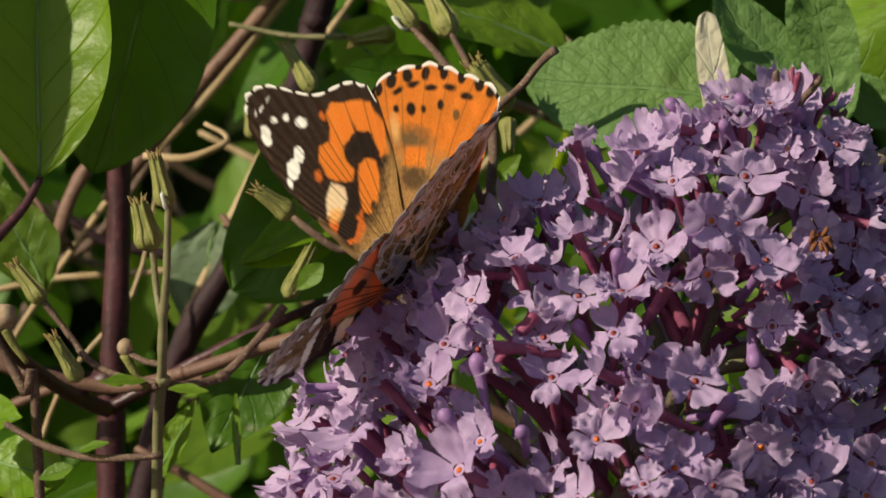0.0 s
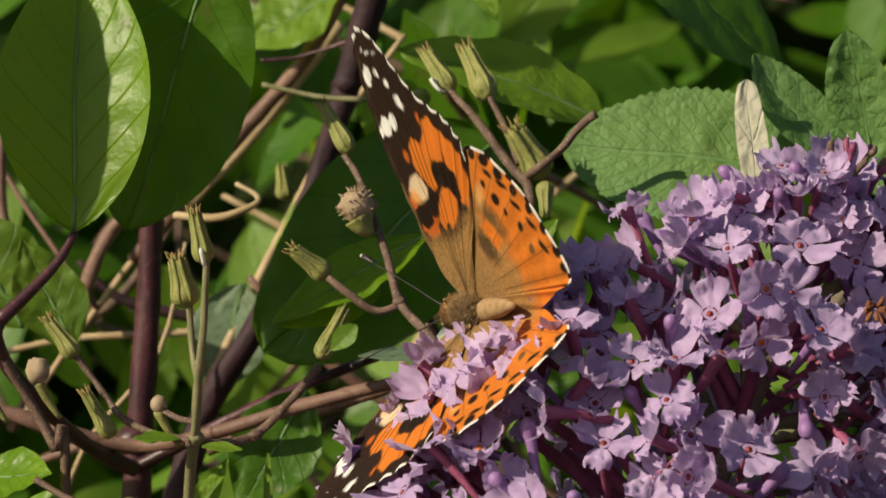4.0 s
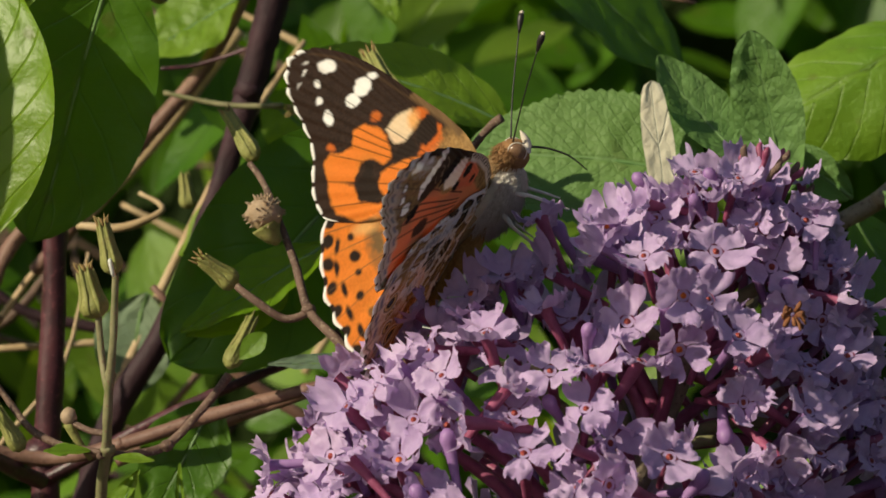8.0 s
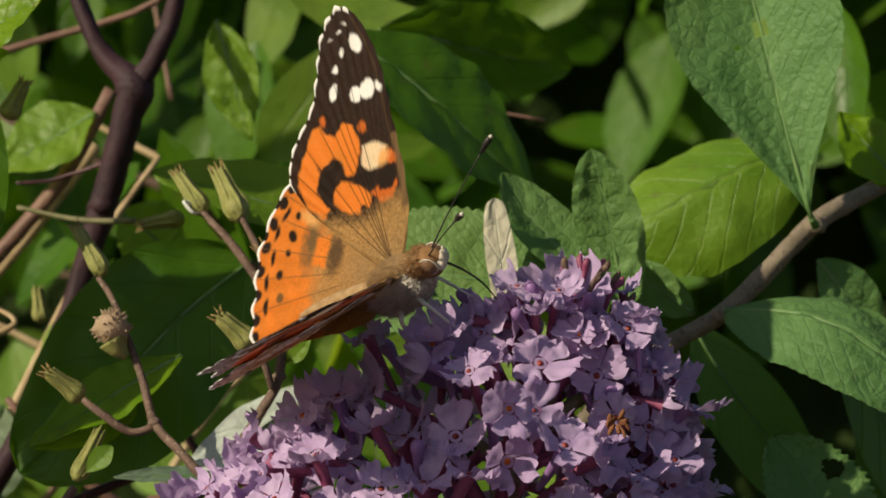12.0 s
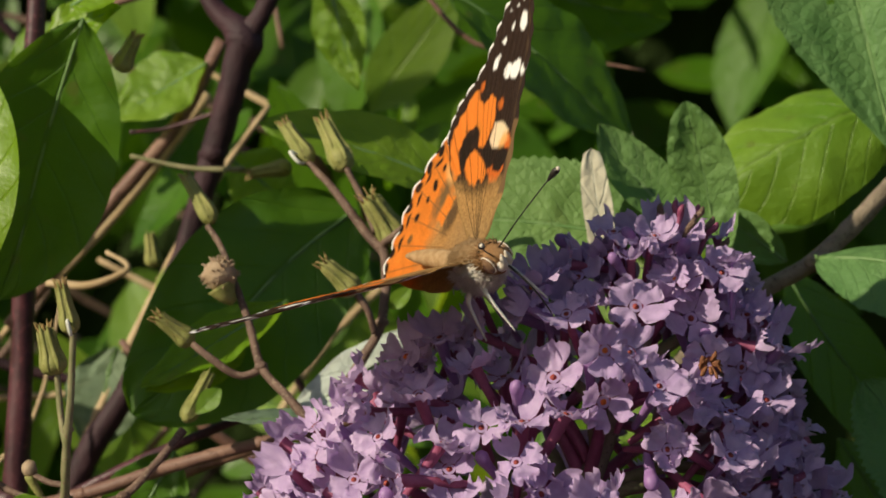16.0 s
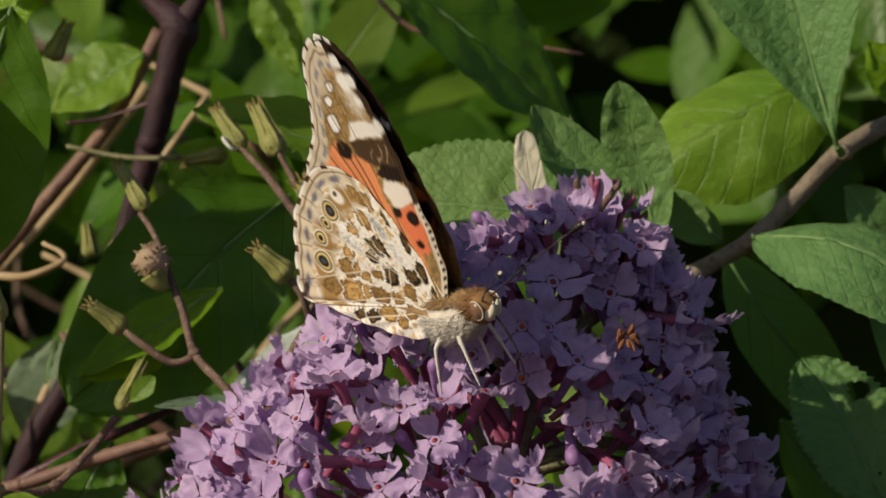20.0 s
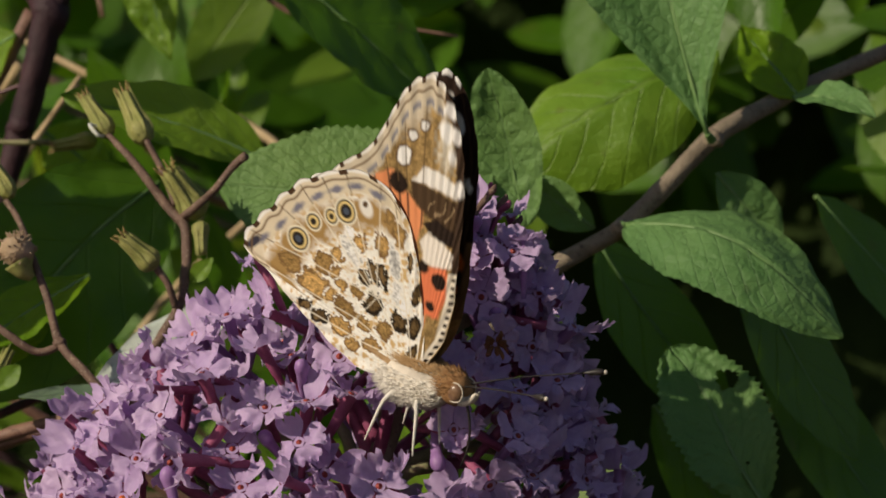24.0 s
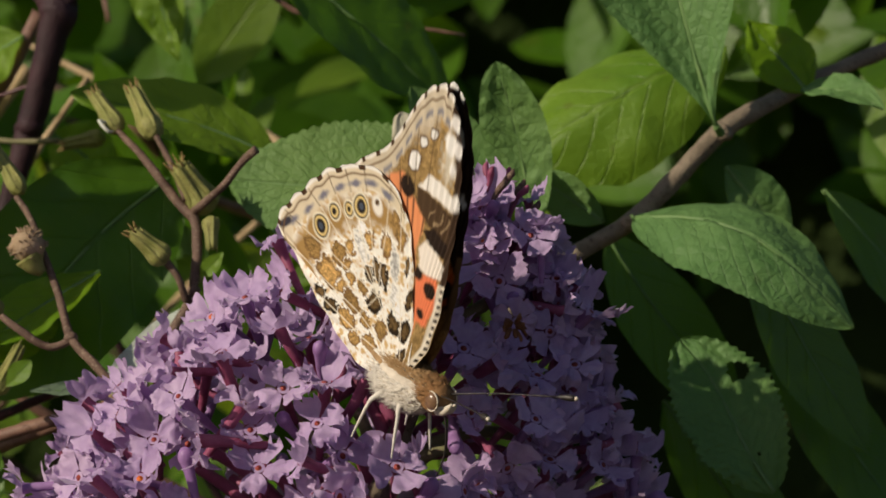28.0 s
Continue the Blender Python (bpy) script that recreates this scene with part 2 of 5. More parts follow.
M_PALEFUR = plain_material("pale_fur", (0.64, 0.60, 0.53), (0.82, 0.78, 0.71), 900, 0.9, 0.8, 0.0003, 0.1, 0.1)
M_GREYBODY = plain_material("olive_grey_thorax", (0.48, 0.43, 0.36), (0.64, 0.58, 0.49), 900, 0.8, 0.6, 0.0003)
M_EYE = plain_material("brown_eye", (0.13, 0.07, 0.04), (0.25, 0.15, 0.085), 1500, 0.25, 0.2)
M_BLACK = plain_material("black_chitin", (0.012, 0.010, 0.010), (0.03, 0.024, 0.02), 900, 0.45, 0.2)
M_CREAM = plain_material("cream_chitin", (0.55, 0.48, 0.38), (0.70, 0.64, 0.54), 900, 0.6, 0.3)
M_SOIL = plain_material("soil", (0.05, 0.035, 0.022), (0.11, 0.08, 0.05), 8, 0.95, 0.8, 0.02, 0, 0.1)
# near-black green: the shade inside the hedge, put into a colour
M_HEDGE_SHADE = plain_material("hedge_shade", (0.012, 0.022, 0.006), (0.03, 0.05, 0.012), 30, 0.9, 0.8, 0.01, 0, 0.1)


# ---- building helpers ----
def mesh_of(name, bm, materials, smooth=True):
    me = bpy.data.meshes.new(name)
    if smooth:
        for f in bm.faces:
            f.smooth = True
    bm.to_mesh(me)
    bm.free()
    for m in materials if isinstance(materials, (list, tuple)) else [materials]:
        me.materials.append(m)
    return me


def part(name, bm, material, parent, label=""):
    ob = new(name, bm if isinstance(bm, bpy.types.Mesh) else mesh_of(name, bm, material))
    ob.parent = parent
    return tagged(ob, label)


def frame_of(way, up=(0, 0, 1)):
    """Two directions across a way."""
    way = Vector(way).normalized()
    a = way.cross(Vector(up))
    if a.length < 1e-3:
        a = way.cross(Vector((1, 0, 0)))
    a.normalize()
    return a, a.cross(way).normalized()


def glide(points, steps):
    """A smooth line through points of (place, radius)."""
    out = []
    n = len(points)
    for i in range(n - 1):
        p0, p1, p2, p3 = (points[max(0, min(n - 1, i + k))] for k in (-1, 0, 1, 2))
        for j in range(steps):
            f = j / steps
            a = [0.5 * (2 * y + (z - x) * f + (2 * x - 5 * y + 4 * z - w) * f * f + (3 * y - x - 3 * z + w) * f ** 3) for x, y, z, w in zip(p0, p1, p2, p3)]
            out.append(a)
    out.append(list(points[-1]))
    return out


def tube(bm, points, sides=10, steps=5, rough=0.0, seed=0, cap=True, index=0):
    """A round stem through (x, y, z, radius) points in millimetres."""
    line = glide([tuple(p) for p in points], steps)
    rings, a = [], None
    for i, (x, y, z, r) in enumerate(line):
        ahead = Vector(line[min(i + 1, len(line) - 1)][:3]) - Vector(line[max(i - 1, 0)][:3])
        ahead.normalize()
        a = frame_of(ahead)[0] if a is None else (a - ahead * a.dot(ahead)).normalized()
        b = ahead.cross(a)
        ring = []
        for k in range(sides):
            ang = 2 * math.pi * k / sides
            rr = max(r, 0.02) * (1 + rough * noise.noise((x * 0.4 + seed, z * 0.4 + k * 1.7, y * 0.4)))
            ring.append(bm.verts.new((Vector((x, y, z)) + (a * math.cos(ang) + b * math.sin(ang)) * rr) * MM))
        rings.append(ring)
    for p, q in zip(rings, rings[1:]):
        for k in range(sides):
            f = bm.faces.new((p[k], p[(k + 1) % sides], q[(k + 1) % sides], q[k]))
            f.material_index = index
    if cap:
        for ring in (rings[0][::-1], rings[-1]):
            bm.faces.new(ring).material_index = index
    return bm


def blob(bm, centre, radii, turn=None, rings=8, sides=12, lump=0.0, seed=0, index=0):
    """An uneven ellipsoid, in millimetres."""
    turn = turn or Matrix.Identity(3)
    rows = []
    for i in range(rings + 1):
        th = math.pi * i / rings
        row = []
        for k in range(sides):
            ph = 2 * math.pi * k / sides
            d = Vector((math.sin(th) * math.cos(ph), math.sin(th) * math.sin(ph), math.cos(th)))
            d *= 1 + lump * noise.noise(d * 2.3 + Vector((seed, 0, 0)))
            p = Vector(centre) + turn @ Vector((d.x * radii[0], d.y * radii[1], d.z * radii[2]))
            row.append(p * MM)
        rows.append(row)
    top, bottom = bm.verts.new(rows[0][0]), bm.verts.new(rows[-1][0])
    mid = [[bm.verts.new(p) for p in row] for row in rows[1:-1]]
    for k in range(sides):
        bm.faces.new((top, mid[0][k], mid[0][(k + 1) % sides])).material_index = index
        bm.faces.new((bottom, mid[-1][(k + 1) % sides], mid[-1][k])).material_index = index
    for p, q in zip(mid, mid[1:]):
        for k in range(sides):
            bm.faces.new((p[k], q[k], q[(k + 1) % sides], p[(k + 1) % sides])).material_index = index
    return bm


# ---- ground and distance ----
bm = bmesh.new()
for x in range(-20, 20):
    for y in range(-20, 20):
        vs = [bm.verts.new((px * abs(px) * 0.6, py * abs(py) * 0.6, -0.95 + 0.015 * noise.noise((px * 3.1, py * 2.7, 0)))) for px, py in ((x, y), (x + 1, y), (x + 1, y + 1), (x, y + 1))]
        bm.faces.new(vs)
bmesh.ops.remove_doubles(bm, verts=bm.verts, dist=0.001)
tagged(new("ground", mesh_of("ground", bm, M_SOIL)), "bare brown garden soil under the shrubs", "ground", kind="structure")


# ---- leaves ----
def leaf_surface(bm, base, tip, width, face, fold=12, bend=0.0, wave=0.0, serrate=0.0, belly=0.45, point=1.0, twist=0.0, nu=30, nv=12, seed=0, index=0):
    """A blade from base to tip (millimetres) that faces a direction; fold: degrees by which its halves rise from the midrib."""
    base, tip = Vector(base), Vector(tip)
    way = (tip - base).normalized()
    side = way.cross(Vector(face)).normalized()
    up = side.cross(way).normalized()
    length = (tip - base).length
    uv = bm.loops.layers.uv.verify()
    grid, places = [], []
    for i in range(nu + 1):
        s = i / nu
        # outline with its belly at the given share of the length
        k = s ** (math.log(0.5) / math.log(belly))
        half = width / 2 * max(0.0, math.sin(math.pi * k)) ** point + 0.15
        if serrate:
            half *= 1 + serrate * (abs((s * 22 + seed * 0.3) % 1 - 0.5) - 0.25)
        half *= 1 + 0.05 * noise.noise((s * 4, seed * 3.3, 1))
        ang = radians(twist) * s
        sd, u = side * math.cos(ang) + up * math.sin(ang), up * math.cos(ang) - side * math.sin(ang)
        mid = base + way * length * s + up * bend * math.sin(math.pi * s) + side * width * 0.05 * noise.noise((s * 2, seed, 5))
        row = []
        for j in range(nv + 1):
            v = j / nv * 2 - 1
            f = radians(fold) * (0.6 + 0.4 * abs(v))
            p = mid + sd * v * half * math.cos(f) + u * abs(v) * half * math.sin(f)
            p += u * wave * (noise.noise((s * 5 + seed, v * 2.2, 3)) * abs(v) + 0.5 * noise.noise((s * 11 + seed, v * 4, 7)))
            row.append(bm.verts.new(p * MM))
        grid.append(row)
        places.append(mid + u * 0.0)
    for i in range(nu):
        for j in range(nv):
            f = bm.faces.new((grid[i][j], grid[i][j + 1], grid[i + 1][j + 1], grid[i + 1][j]))
            f.material_index = index
            for loop, (a, b) in zip(f.loops, ((i, j), (i, j + 1), (i + 1, j + 1), (i + 1, j))):
                loop[uv].uv = (a / nu, b / nv)
    return places, up


def leaf(material, label, base, tip, width, face=(0, -1, 0), stalk=None, rib=0.35, category="leaf", group="", holes=(), **shape):
    bm = bmesh.new()
    places, up = leaf_surface(bm, base, tip, width, face, **shape)
    if holes:
        gone = [f for f in bm.faces if any((f.calc_center_median() / MM - Vector(h[:3])).length < h[3] * (1 + 0.4 * noise.noise(f.calc_center_median() * 900)) for h in holes)]
        bmesh.ops.delete(bm, geom=gone, context="FACES")
    ob = tagged(new("leaf", mesh_of("leaf", bm, material)), label, category, group)
    ribs = bmesh.new()
    n = len(places)
    tube(ribs, [(*(places[i] - up * 0.12), rib * (1 - 0.85 * i / n)) for i in range(0, n, max(4, n // 8))], 6, 2)
    part("midrib", ribs, M_MIDRIB, ob)
    if stalk:
        st = bmesh.new()
        tube(st, [(*places[0], rib * 1.3), *stalk], 8, 4)
        part("leaf_stalk", st, M_DARKSTEM if material in (M_GLOSSY, M_DEEP_SHADE) else M_MIDRIB, ob)
    return ob


def edge_on(base, tip):
    """The face of a leaf that stands edge-on to the sunlight."""
    n = (Vector(tip) - Vector(base)).cross(SUN_TO).normalized()
    return -n if n.y > 0 else n


def stem(name, material, label, points, category="stem", rough=0.28, sides=12, steps=6, nodes_at=()):
    bm = bmesh.new()
    tube(bm, points, sides, steps, rough, len(points))
    ob = tagged(new(name, mesh_of(name, bm, material)), label, category)
    for x, y, z, r in nodes_at:
        lump = bmesh.new()
        blob(lump, (x, y, z), (r, r, r * 0.8), None, 8, 12, 0.35, x)
        part("node", lump, material, ob, "swollen joint")
    return ob


# the large leaves, shrub by shrub
leaf(M_GLOSSY, "large glossy green leaf with one half in sunlight", (-62.3, 27.0, 5.2), (-63.2, 34.0, 40.7), 19.5, (0.05, -1, 0.2), [(-62.4, 27.0, 4.7, 0.5), (-64.6, 25.0, 0.7, 0.6), (-70.7, 22.0, -5.9, 0.9)], fold=24, bend=1.5, wave=0.9, belly=0.42, point=0.8, seed=1)
# this leaf and the next get their shade from the darker green
leaf(M_DEEP_SHADE, "dark shaded leaf with a bright curled edge", (-46.6, 34.0, 41.0), (-57.7, 40.0, 5.7), 19.5, (0.15, -1, 0.1), fold=12, bend=-1.0, wave=1.0, belly=0.5, point=0.7, seed=2)
leaf(M_DEEP_SHADE, "broad dark green leaf behind a seed head", (-13.0, 57.0, 18.1), (-41.7, 51.0, -8.8), 22.5, (0.20, -0.92, 0.26), fold=6, bend=2.0, wave=1.4, belly=0.46, point=0.52, seed=3)
leaf(M_GLOSSY, "sunlit lower leaf below the dark leaf", (-27.1, 50.0, 0.1), (-38.9, 40.0, -5.6), 9, (-0.1, -0.8, 0.6), fold=10, wave=0.8, seed=4)
leaf(M_FELT, "dull green toothed leaf with rumpled surface", (23.9, 40.0, 14.1), (-4.9, 46.0, 17.5), 18.0, (-0.1, -1, 0.35), fold=4, bend=1.0, wave=0.7, serrate=0.10, belly=0.42, point=0.62, seed=5, nu=88)
leaf(M_SILVER, "folded-back leaf edge showing pale silvery underside", (18.9, 38.5, 11.0), (17.2, 38.0, 25.2), 3.5, (0.02, -1, 0.05), rib=0.01, fold=5, wave=0.35, belly=0.42, point=0.3, seed=6)
leaf(M_FELT, "upright green leaf with crinkled surface", (33.9, 42.0, 11.6), (29.1, 38.0, 31.3), 8.6, (-0.35, -1, 0.2), fold=12, bend=-1.0, wave=0.8, serrate=0.06, belly=0.5, point=0.55, nu=88, seed=7)
leaf(M_FELT, "dark hollow leaf turned from the sun", (29.2, 40.0, 15.0), (18.4, 44.0, 28.7), 9.0, (0.6, -0.85, 0.05), fold=14, bend=-1.0, wave=0.6, serrate=0.06, belly=0.5, point=0.7, seed=8)
leaf(M_FELT, "large pointed leaf with fine toothed edge", (57.0, 44.0, 23.2), (46.4, 50.0, 67.0), 24.0, (-0.30, -0.95, 0.3), [(57.8, 46.0, 22.4, 0.6)], fold=24, bend=1.0, wave=0.9, serrate=0.05, belly=0.58, point=1.1, seed=9, nu=88, nv=24, holes=((50.8, 46.0, 47.3, 1.3), (47.6, 46.0, 44.7, 0.5)))
leaf(M_LIME, "broad pale lime leaf catching the sun", (60.4, 64.0, 34.9), (32.7, 62.0, 19.8), 21.0, (-0.2, -0.9, 0.45), rib=0.08, fold=-30, bend=2.5, wave=1.6, belly=0.55, point=0.6, seed=10)
leaf(M_DEEP_SHADE, "large dark leaf with sunlit tip", (-1.4, 75.0, 48.9), (24.2, 80.0, 28.4), 17.5, (0.90, -0.50, 0.0), fold=10, bend=1.5, wave=1.2, belly=0.5, point=0.7, seed=11)
leaf(M_DEEP_SHADE, "dark leaf high in the shade", (3.5, 95.0, 51.7), (31.0, 105.0, 47.5), 15, edge_on((3.5, 95.0, 51.7), (31.0, 105.0, 47.5)), fold=10, wave=1.0, belly=0.5, point=0.7, seed=12)
leaf(M_FELT, "arching felted leaf half in shadow", (46.6, 46.0, 11.8), (72.7, 34.0, -2.6), 17.5, (0.30, -0.72, 0.62), [(46.3, 46.0, 11.7, 0.5)], fold=-15, bend=6.0, wave=0.7, serrate=0.06, belly=0.45, point=0.75, nu=88, nv=20, seed=13)
leaf(M_FELT, "tattered toothed leaf with holes eaten in it", (62.1, 30.0, -22.6), (51.6, 38.0, -3.7), 13.5, (0.36, -0.92, -0.08), fold=8, bend=1.0, wave=0.9, serrate=0.22, belly=0.5, point=0.6, seed=14, nu=110, nv=24, holes=((58.4, 36.0, -7.9, 1.5), (58.7, 36.0, -11.8, 1.1), (54.4, 32.0, -18.9, 1.2), (60.3, 32.0, -18.2, 0.8)))
# dark by its shaded green and edge-on pose; nothing casts shade on it
leaf(M_DEEP_SHADE, "hanging leaf in deep shade", (61.3, 50.0, 7.6), (76.5, 50.0, -18.6), 16, edge_on((61.3, 50.0, 7.6), (76.5, 50.0, -18.6)), fold=0, wave=0.3, belly=0.5, point=0.7, seed=15)
leaf(M_FELT, "small shaded leaf under the bare twig", (42.9, 50.0, 11.4), (34.0, 52.0, 18.0), 6.0, (0.1, -0.8, -0.4), fold=14, wave=0.5, belly=0.5, point=0.7, seed=17)
leaf(M_FELT, "small dark leaf over the twig fork", (59.2, 54.0, 18.5), (67.3, 56.0, 9.0), 7.5, (0.2, -0.9, 0.2), fold=10, wave=0.5, belly=0.5, point=0.7, seed=18)
leaf(M_FELT, "little pale leaf at a branch end", (69.0, 52.0, 28.2), (78.1, 42.0, 24.9), 5.0, (0, -0.8, 0.6), fold=18, bend=1.5, wave=0.5, belly=0.45, point=0.7, seed=19)
leaf(M_GLOSSY, "sunlit leaf under the bare branch", (70.9, 60.0, 28.2), (63.3, 64.0, 38.2), 9, (0, -0.8, 0.6), fold=8, wave=0.8, seed=20)
leaf(M_SILVER, "pale leaf turned underside up", (-2.7, 40.0, 2.5), (-21.2, 34.0, -9.5), 7.2, (-0.2, -0.9, 0.5), fold=10, wave=0.5, belly=0.45, point=0.8, seed=21)
leaf(M_GREYGREEN, "narrow grey-green leaf edge-on below the twig", (-15.4, 30.0, -8.6), (-28.4, 26.0, -8.8), 2.6, (0, -0.7, 0.8), fold=14, wave=0.3, belly=0.5, point=0.8, seed=22)
leaf(M_LIME, "bright leaf with pale sheen behind the pods", (0.8, 60.0, 20.7), (-25.7, 56.0, 29.3), 11.5, (-0.1, -0.75, 0.75), fold=14, bend=1.5, wave=0.9, belly=0.45, point=0.7, seed=23)
leaf(M_GLOSSY, "yellow-green leaf with reddened edge", (-73.7, 30.0, -24.3), (-64.0, 24.0, -23.2), 7.5, (0, -0.8, 0.6), fold=10, wave=0.5, seed=24)
leaf(M_GLOSSY, "rounded green leaf low in the hedge", (-69.7, 36.0, -28.7), (-59.8, 30.0, -31.2), 8.5, (0, -1, 0.3), fold=10, wave=0.5, point=0.6, seed=25)
leaf(M_LIME, "upright bright blade beside the thin stalks", (-48.3, 24.0, -30.8), (-42.9, 20.0, -20.9), 3.8, (-0.5, -0.9, 0.2), fold=14, wave=0.3, seed=26)
leaf(M_LIME, "slim bright blade beside the flowers", (-38.4, 24.0, -28.7), (-38.4, 22.0, -20.2), 0.9, (-0.3, -0.9, 0.2), fold=10, seed=27)
leaf(M_DEEP_SHADE, "shaded leaf behind the stalks", (-35.8, 48.0, -13.5), (-43.6, 44.0, -28.7), 11, (0, -1, 0.2), fold=8, wave=0.8, seed=28)
leaf(M_FARLEAF, "yellowish leaf behind the dark stem", (-66.6, 60.0, -9.2), (-73.4, 60.0, 5.0), 9, (0, -1, 0.4), fold=8, wave=0.8, seed=29)
leaf(M_FARLEAF, "bluish green leaf in the gap", (-75.2, 75.0, -6.7), (-84.5, 75.0, 9.4), 14, (0, -1, 0.4), fold=8, wave=0.8, seed=30)
leaf(M_GREYGREEN, "pale soft leaf deep behind the stalks", (-47.7, 92.0, -0.2), (-51.2, 92.0, -15.6), 11, (0, -1, 0.4), fold=8, wave=0.8, seed=31)
# added brighter leaf in place of sunlight along the broad leaf's lower edge
leaf(M_GLOSSY, "bright leaf standing for the broad leaf's sunlit lower edge", (-21.3, 46.0, 6.0), (-39.6, 40.0, -5.1), 8.5, (-0.1, -0.7, 0.75), fold=8, wave=0.8, seed=32)
leaf(M_GLOSSY, "shining leaf in the upper corner", (-49.3, 45.0, 43.6), (-38.5, 40.0, 50.0), 9, (0, -0.8, 0.6), fold=10, wave=0.8, seed=33)
leaf(M_GLOSSY, "shining leaf at the edge of the shade", (-53.7, 48.0, 38.9), (-42.9, 44.0, 43.5), 8, (0, -0.8, 0.6), fold=10, wave=0.8, seed=34)
leaf(M_LIME, "yellow-green leaf glowing in the sun", (-35.5, 95.0, 40.1), (-48.9, 95.0, 32.0), 12, (-0.3, -0.8, 0.5), fold=10, wave=1.0, seed=35)
leaf(M_LIME, "narrow yellow-green leaf hanging in the hedge", (-19.1, 100.0, 53.6), (-14.0, 100.0, 36.7), 8, (-0.4, -0.8, 0.4), fold=10, wave=1.0, seed=36)
leaf(M_LIME, "bright leaf in the gap between stems", (-54.4, 100.0, 45.9), (-63.9, 100.0, 34.5), 13, (-0.4, -0.8, 0.4), fold=10, wave=1.0, seed=37)
leaf(M_LIME, "sunny leaf low in the hedge", (-31.6, 90.0, 11.4), (-43.5, 92.0, 4.9), 11, (-0.4, -0.8, 0.4), fold=10, wave=1.0, seed=38)
leaf(M_LIME, "sunny leaf behind the dark fork", (-32.7, 105.0, 27.0), (-22.9, 105.0, 19.9), 10, (-0.4, -0.8, 0.4), fold=10, wave=1.0, seed=39)

# the shrub's inner leaves: shade in their colour, posed edge-on to the sun
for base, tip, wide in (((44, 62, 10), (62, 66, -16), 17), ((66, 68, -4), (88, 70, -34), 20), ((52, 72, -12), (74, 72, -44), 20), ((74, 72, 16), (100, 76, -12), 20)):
    leaf(M_DEEP_SHADE, "large dark leaf in the shade of the shrub", base, tip, wide, edge_on(base, tip), category="leaf", group="shaded leaves of the shrub", fold=0, wave=0.4, bend=0.0, belly=0.48, point=0.7, nu=16, nv=8, seed=base[0])

# stems and twigs
stem("shrub_stem", M_DARKSTEM, "thick dark purple upright stem", [(-57.4, 60.0, -141.7, 2.4), (-58.0, 59.0, -56.1, 2.0), (-57.9, 58.0, -31.1, 1.9), (-57.4, 57.0, -17.5, 1.75), (-56.6, 56.0, -3.3, 1.55), (-56.3, 55.0, 9.5, 1.5), (-56.0, 54.0, 25.8, 1.4), (-54.4, 54.0, 50.6, 1.2)], nodes_at=[(-58.1, 57.0, -20.4, 2.5)])
stem("dark_branch", M_BLACKWOOD, "dark forked branch deep in the hedge", [(-67.2, 95.0, -146.3, 3.4), (-59.8, 92.0, -54.7, 2.6), (-55.6, 90.0, -28.7, 2.1), (-51.3, 88.0, -15.7, 1.9), (-44.4, 86.0, -4.2, 1.6), (-37.9, 84.0, 12.4, 1.5), (-33.4, 82.0, 26.8, 1.8), (-30.1, 80.0, 38.7, 2.1), (-29.2, 80.0, 42.5, 2.4), (-33.8, 82.0, 47.2, 1.3), (-37.8, 84.0, 56.5, 1.1), (-43.6, 90.0, 75.7, 0.8)], nodes_at=[(-33.4, 82.0, 26.8, 2.1), (-29.4, 80.0, 42.1, 2.7)])
stem("dark_branch", M_BLACKWOOD, "side arm of the dark fork", [(-29.6, 80.0, 41.4, 1.9), (-26.6, 79.0, 46.2, 1.4), (-23.9, 78.0, 52.9, 1.2), (-20.2, 76.0, 69.9, 0.9)])
stem("pink_stem", M_PINKSTEM, "pinkish brown stem lying across the hedge", [(-96.6, 48.0, -13.8, 1.1), (-75.2, 46.0, -16.5, 0.95), (-66.8, 46.0, -18.7, 0.95), (-57.1, 48.0, -20.8, 0.9), (-47.2, 44.0, -18.9, 0.85), (-36.1, 42.0, -15.3, 0.85), (-24.4, 40.0, -12.1, 0.8), (-8.8, 42.0, -8.4, 0.7)], nodes_at=[(-66.8, 46.0, -18.7, 1.15), (-47.2, 44.0, -18.9, 1.1), (-24.4, 40.0, -12.1, 1.0)])
stem("dark_twig", M_DARKSTEM, "thin dark stem crossing behind", [(-57.9, 56.0, -23.9, 0.9), (-46.6, 54.0, -17.9, 0.8), (-36.8, 54.0, -13.1, 0.7), (-27.1, 56.0, -9.1, 0.6)])
stem("leaf_twig", M_DARKSTEM, "brown forked twig carrying the large leaf", [(-70.7, 22.0, -5.9, 0.9), (-70.2, 24.0, -9.4, 0.85), (-66.9, 30.0, -14.7, 0.85), (-62.2, 42.0, -20.5, 0.9), (-58.0, 54.0, -23.9, 1.1)], nodes_at=[(-70.7, 22.0, -6.0, 1.1)])
stem("brown_twig", M_TWIG, "thin brown twig bending down", [(-70.2, 24.0, -9.4, 0.6), (-66.7, 26.0, -15.3, 0.6), (-63.9, 26.0, -20.5, 0.6), (-62.7, 28.0, -27.2, 0.6), (-62.8, 50.0, -131.8, 0.8)])
stem("brown_twig", M_PINKSTEM, "reddish cane leaning in the hedge", [(-63.9, 100.0, 2.6, 1.0), (-50.8, 98.0, 18.4, 1.1), (-40.1, 96.0, 30.9, 1.0), (-33.4, 96.0, 43.4, 0.9)])
stem("brown_twig", M_STRAW, "pale dry cane leaning in the hedge", [(-58.7, 110.0, 9.2, 0.6), (-47.7, 108.0, 21.2, 0.9), (-36.0, 106.0, 36.4, 0.9)])
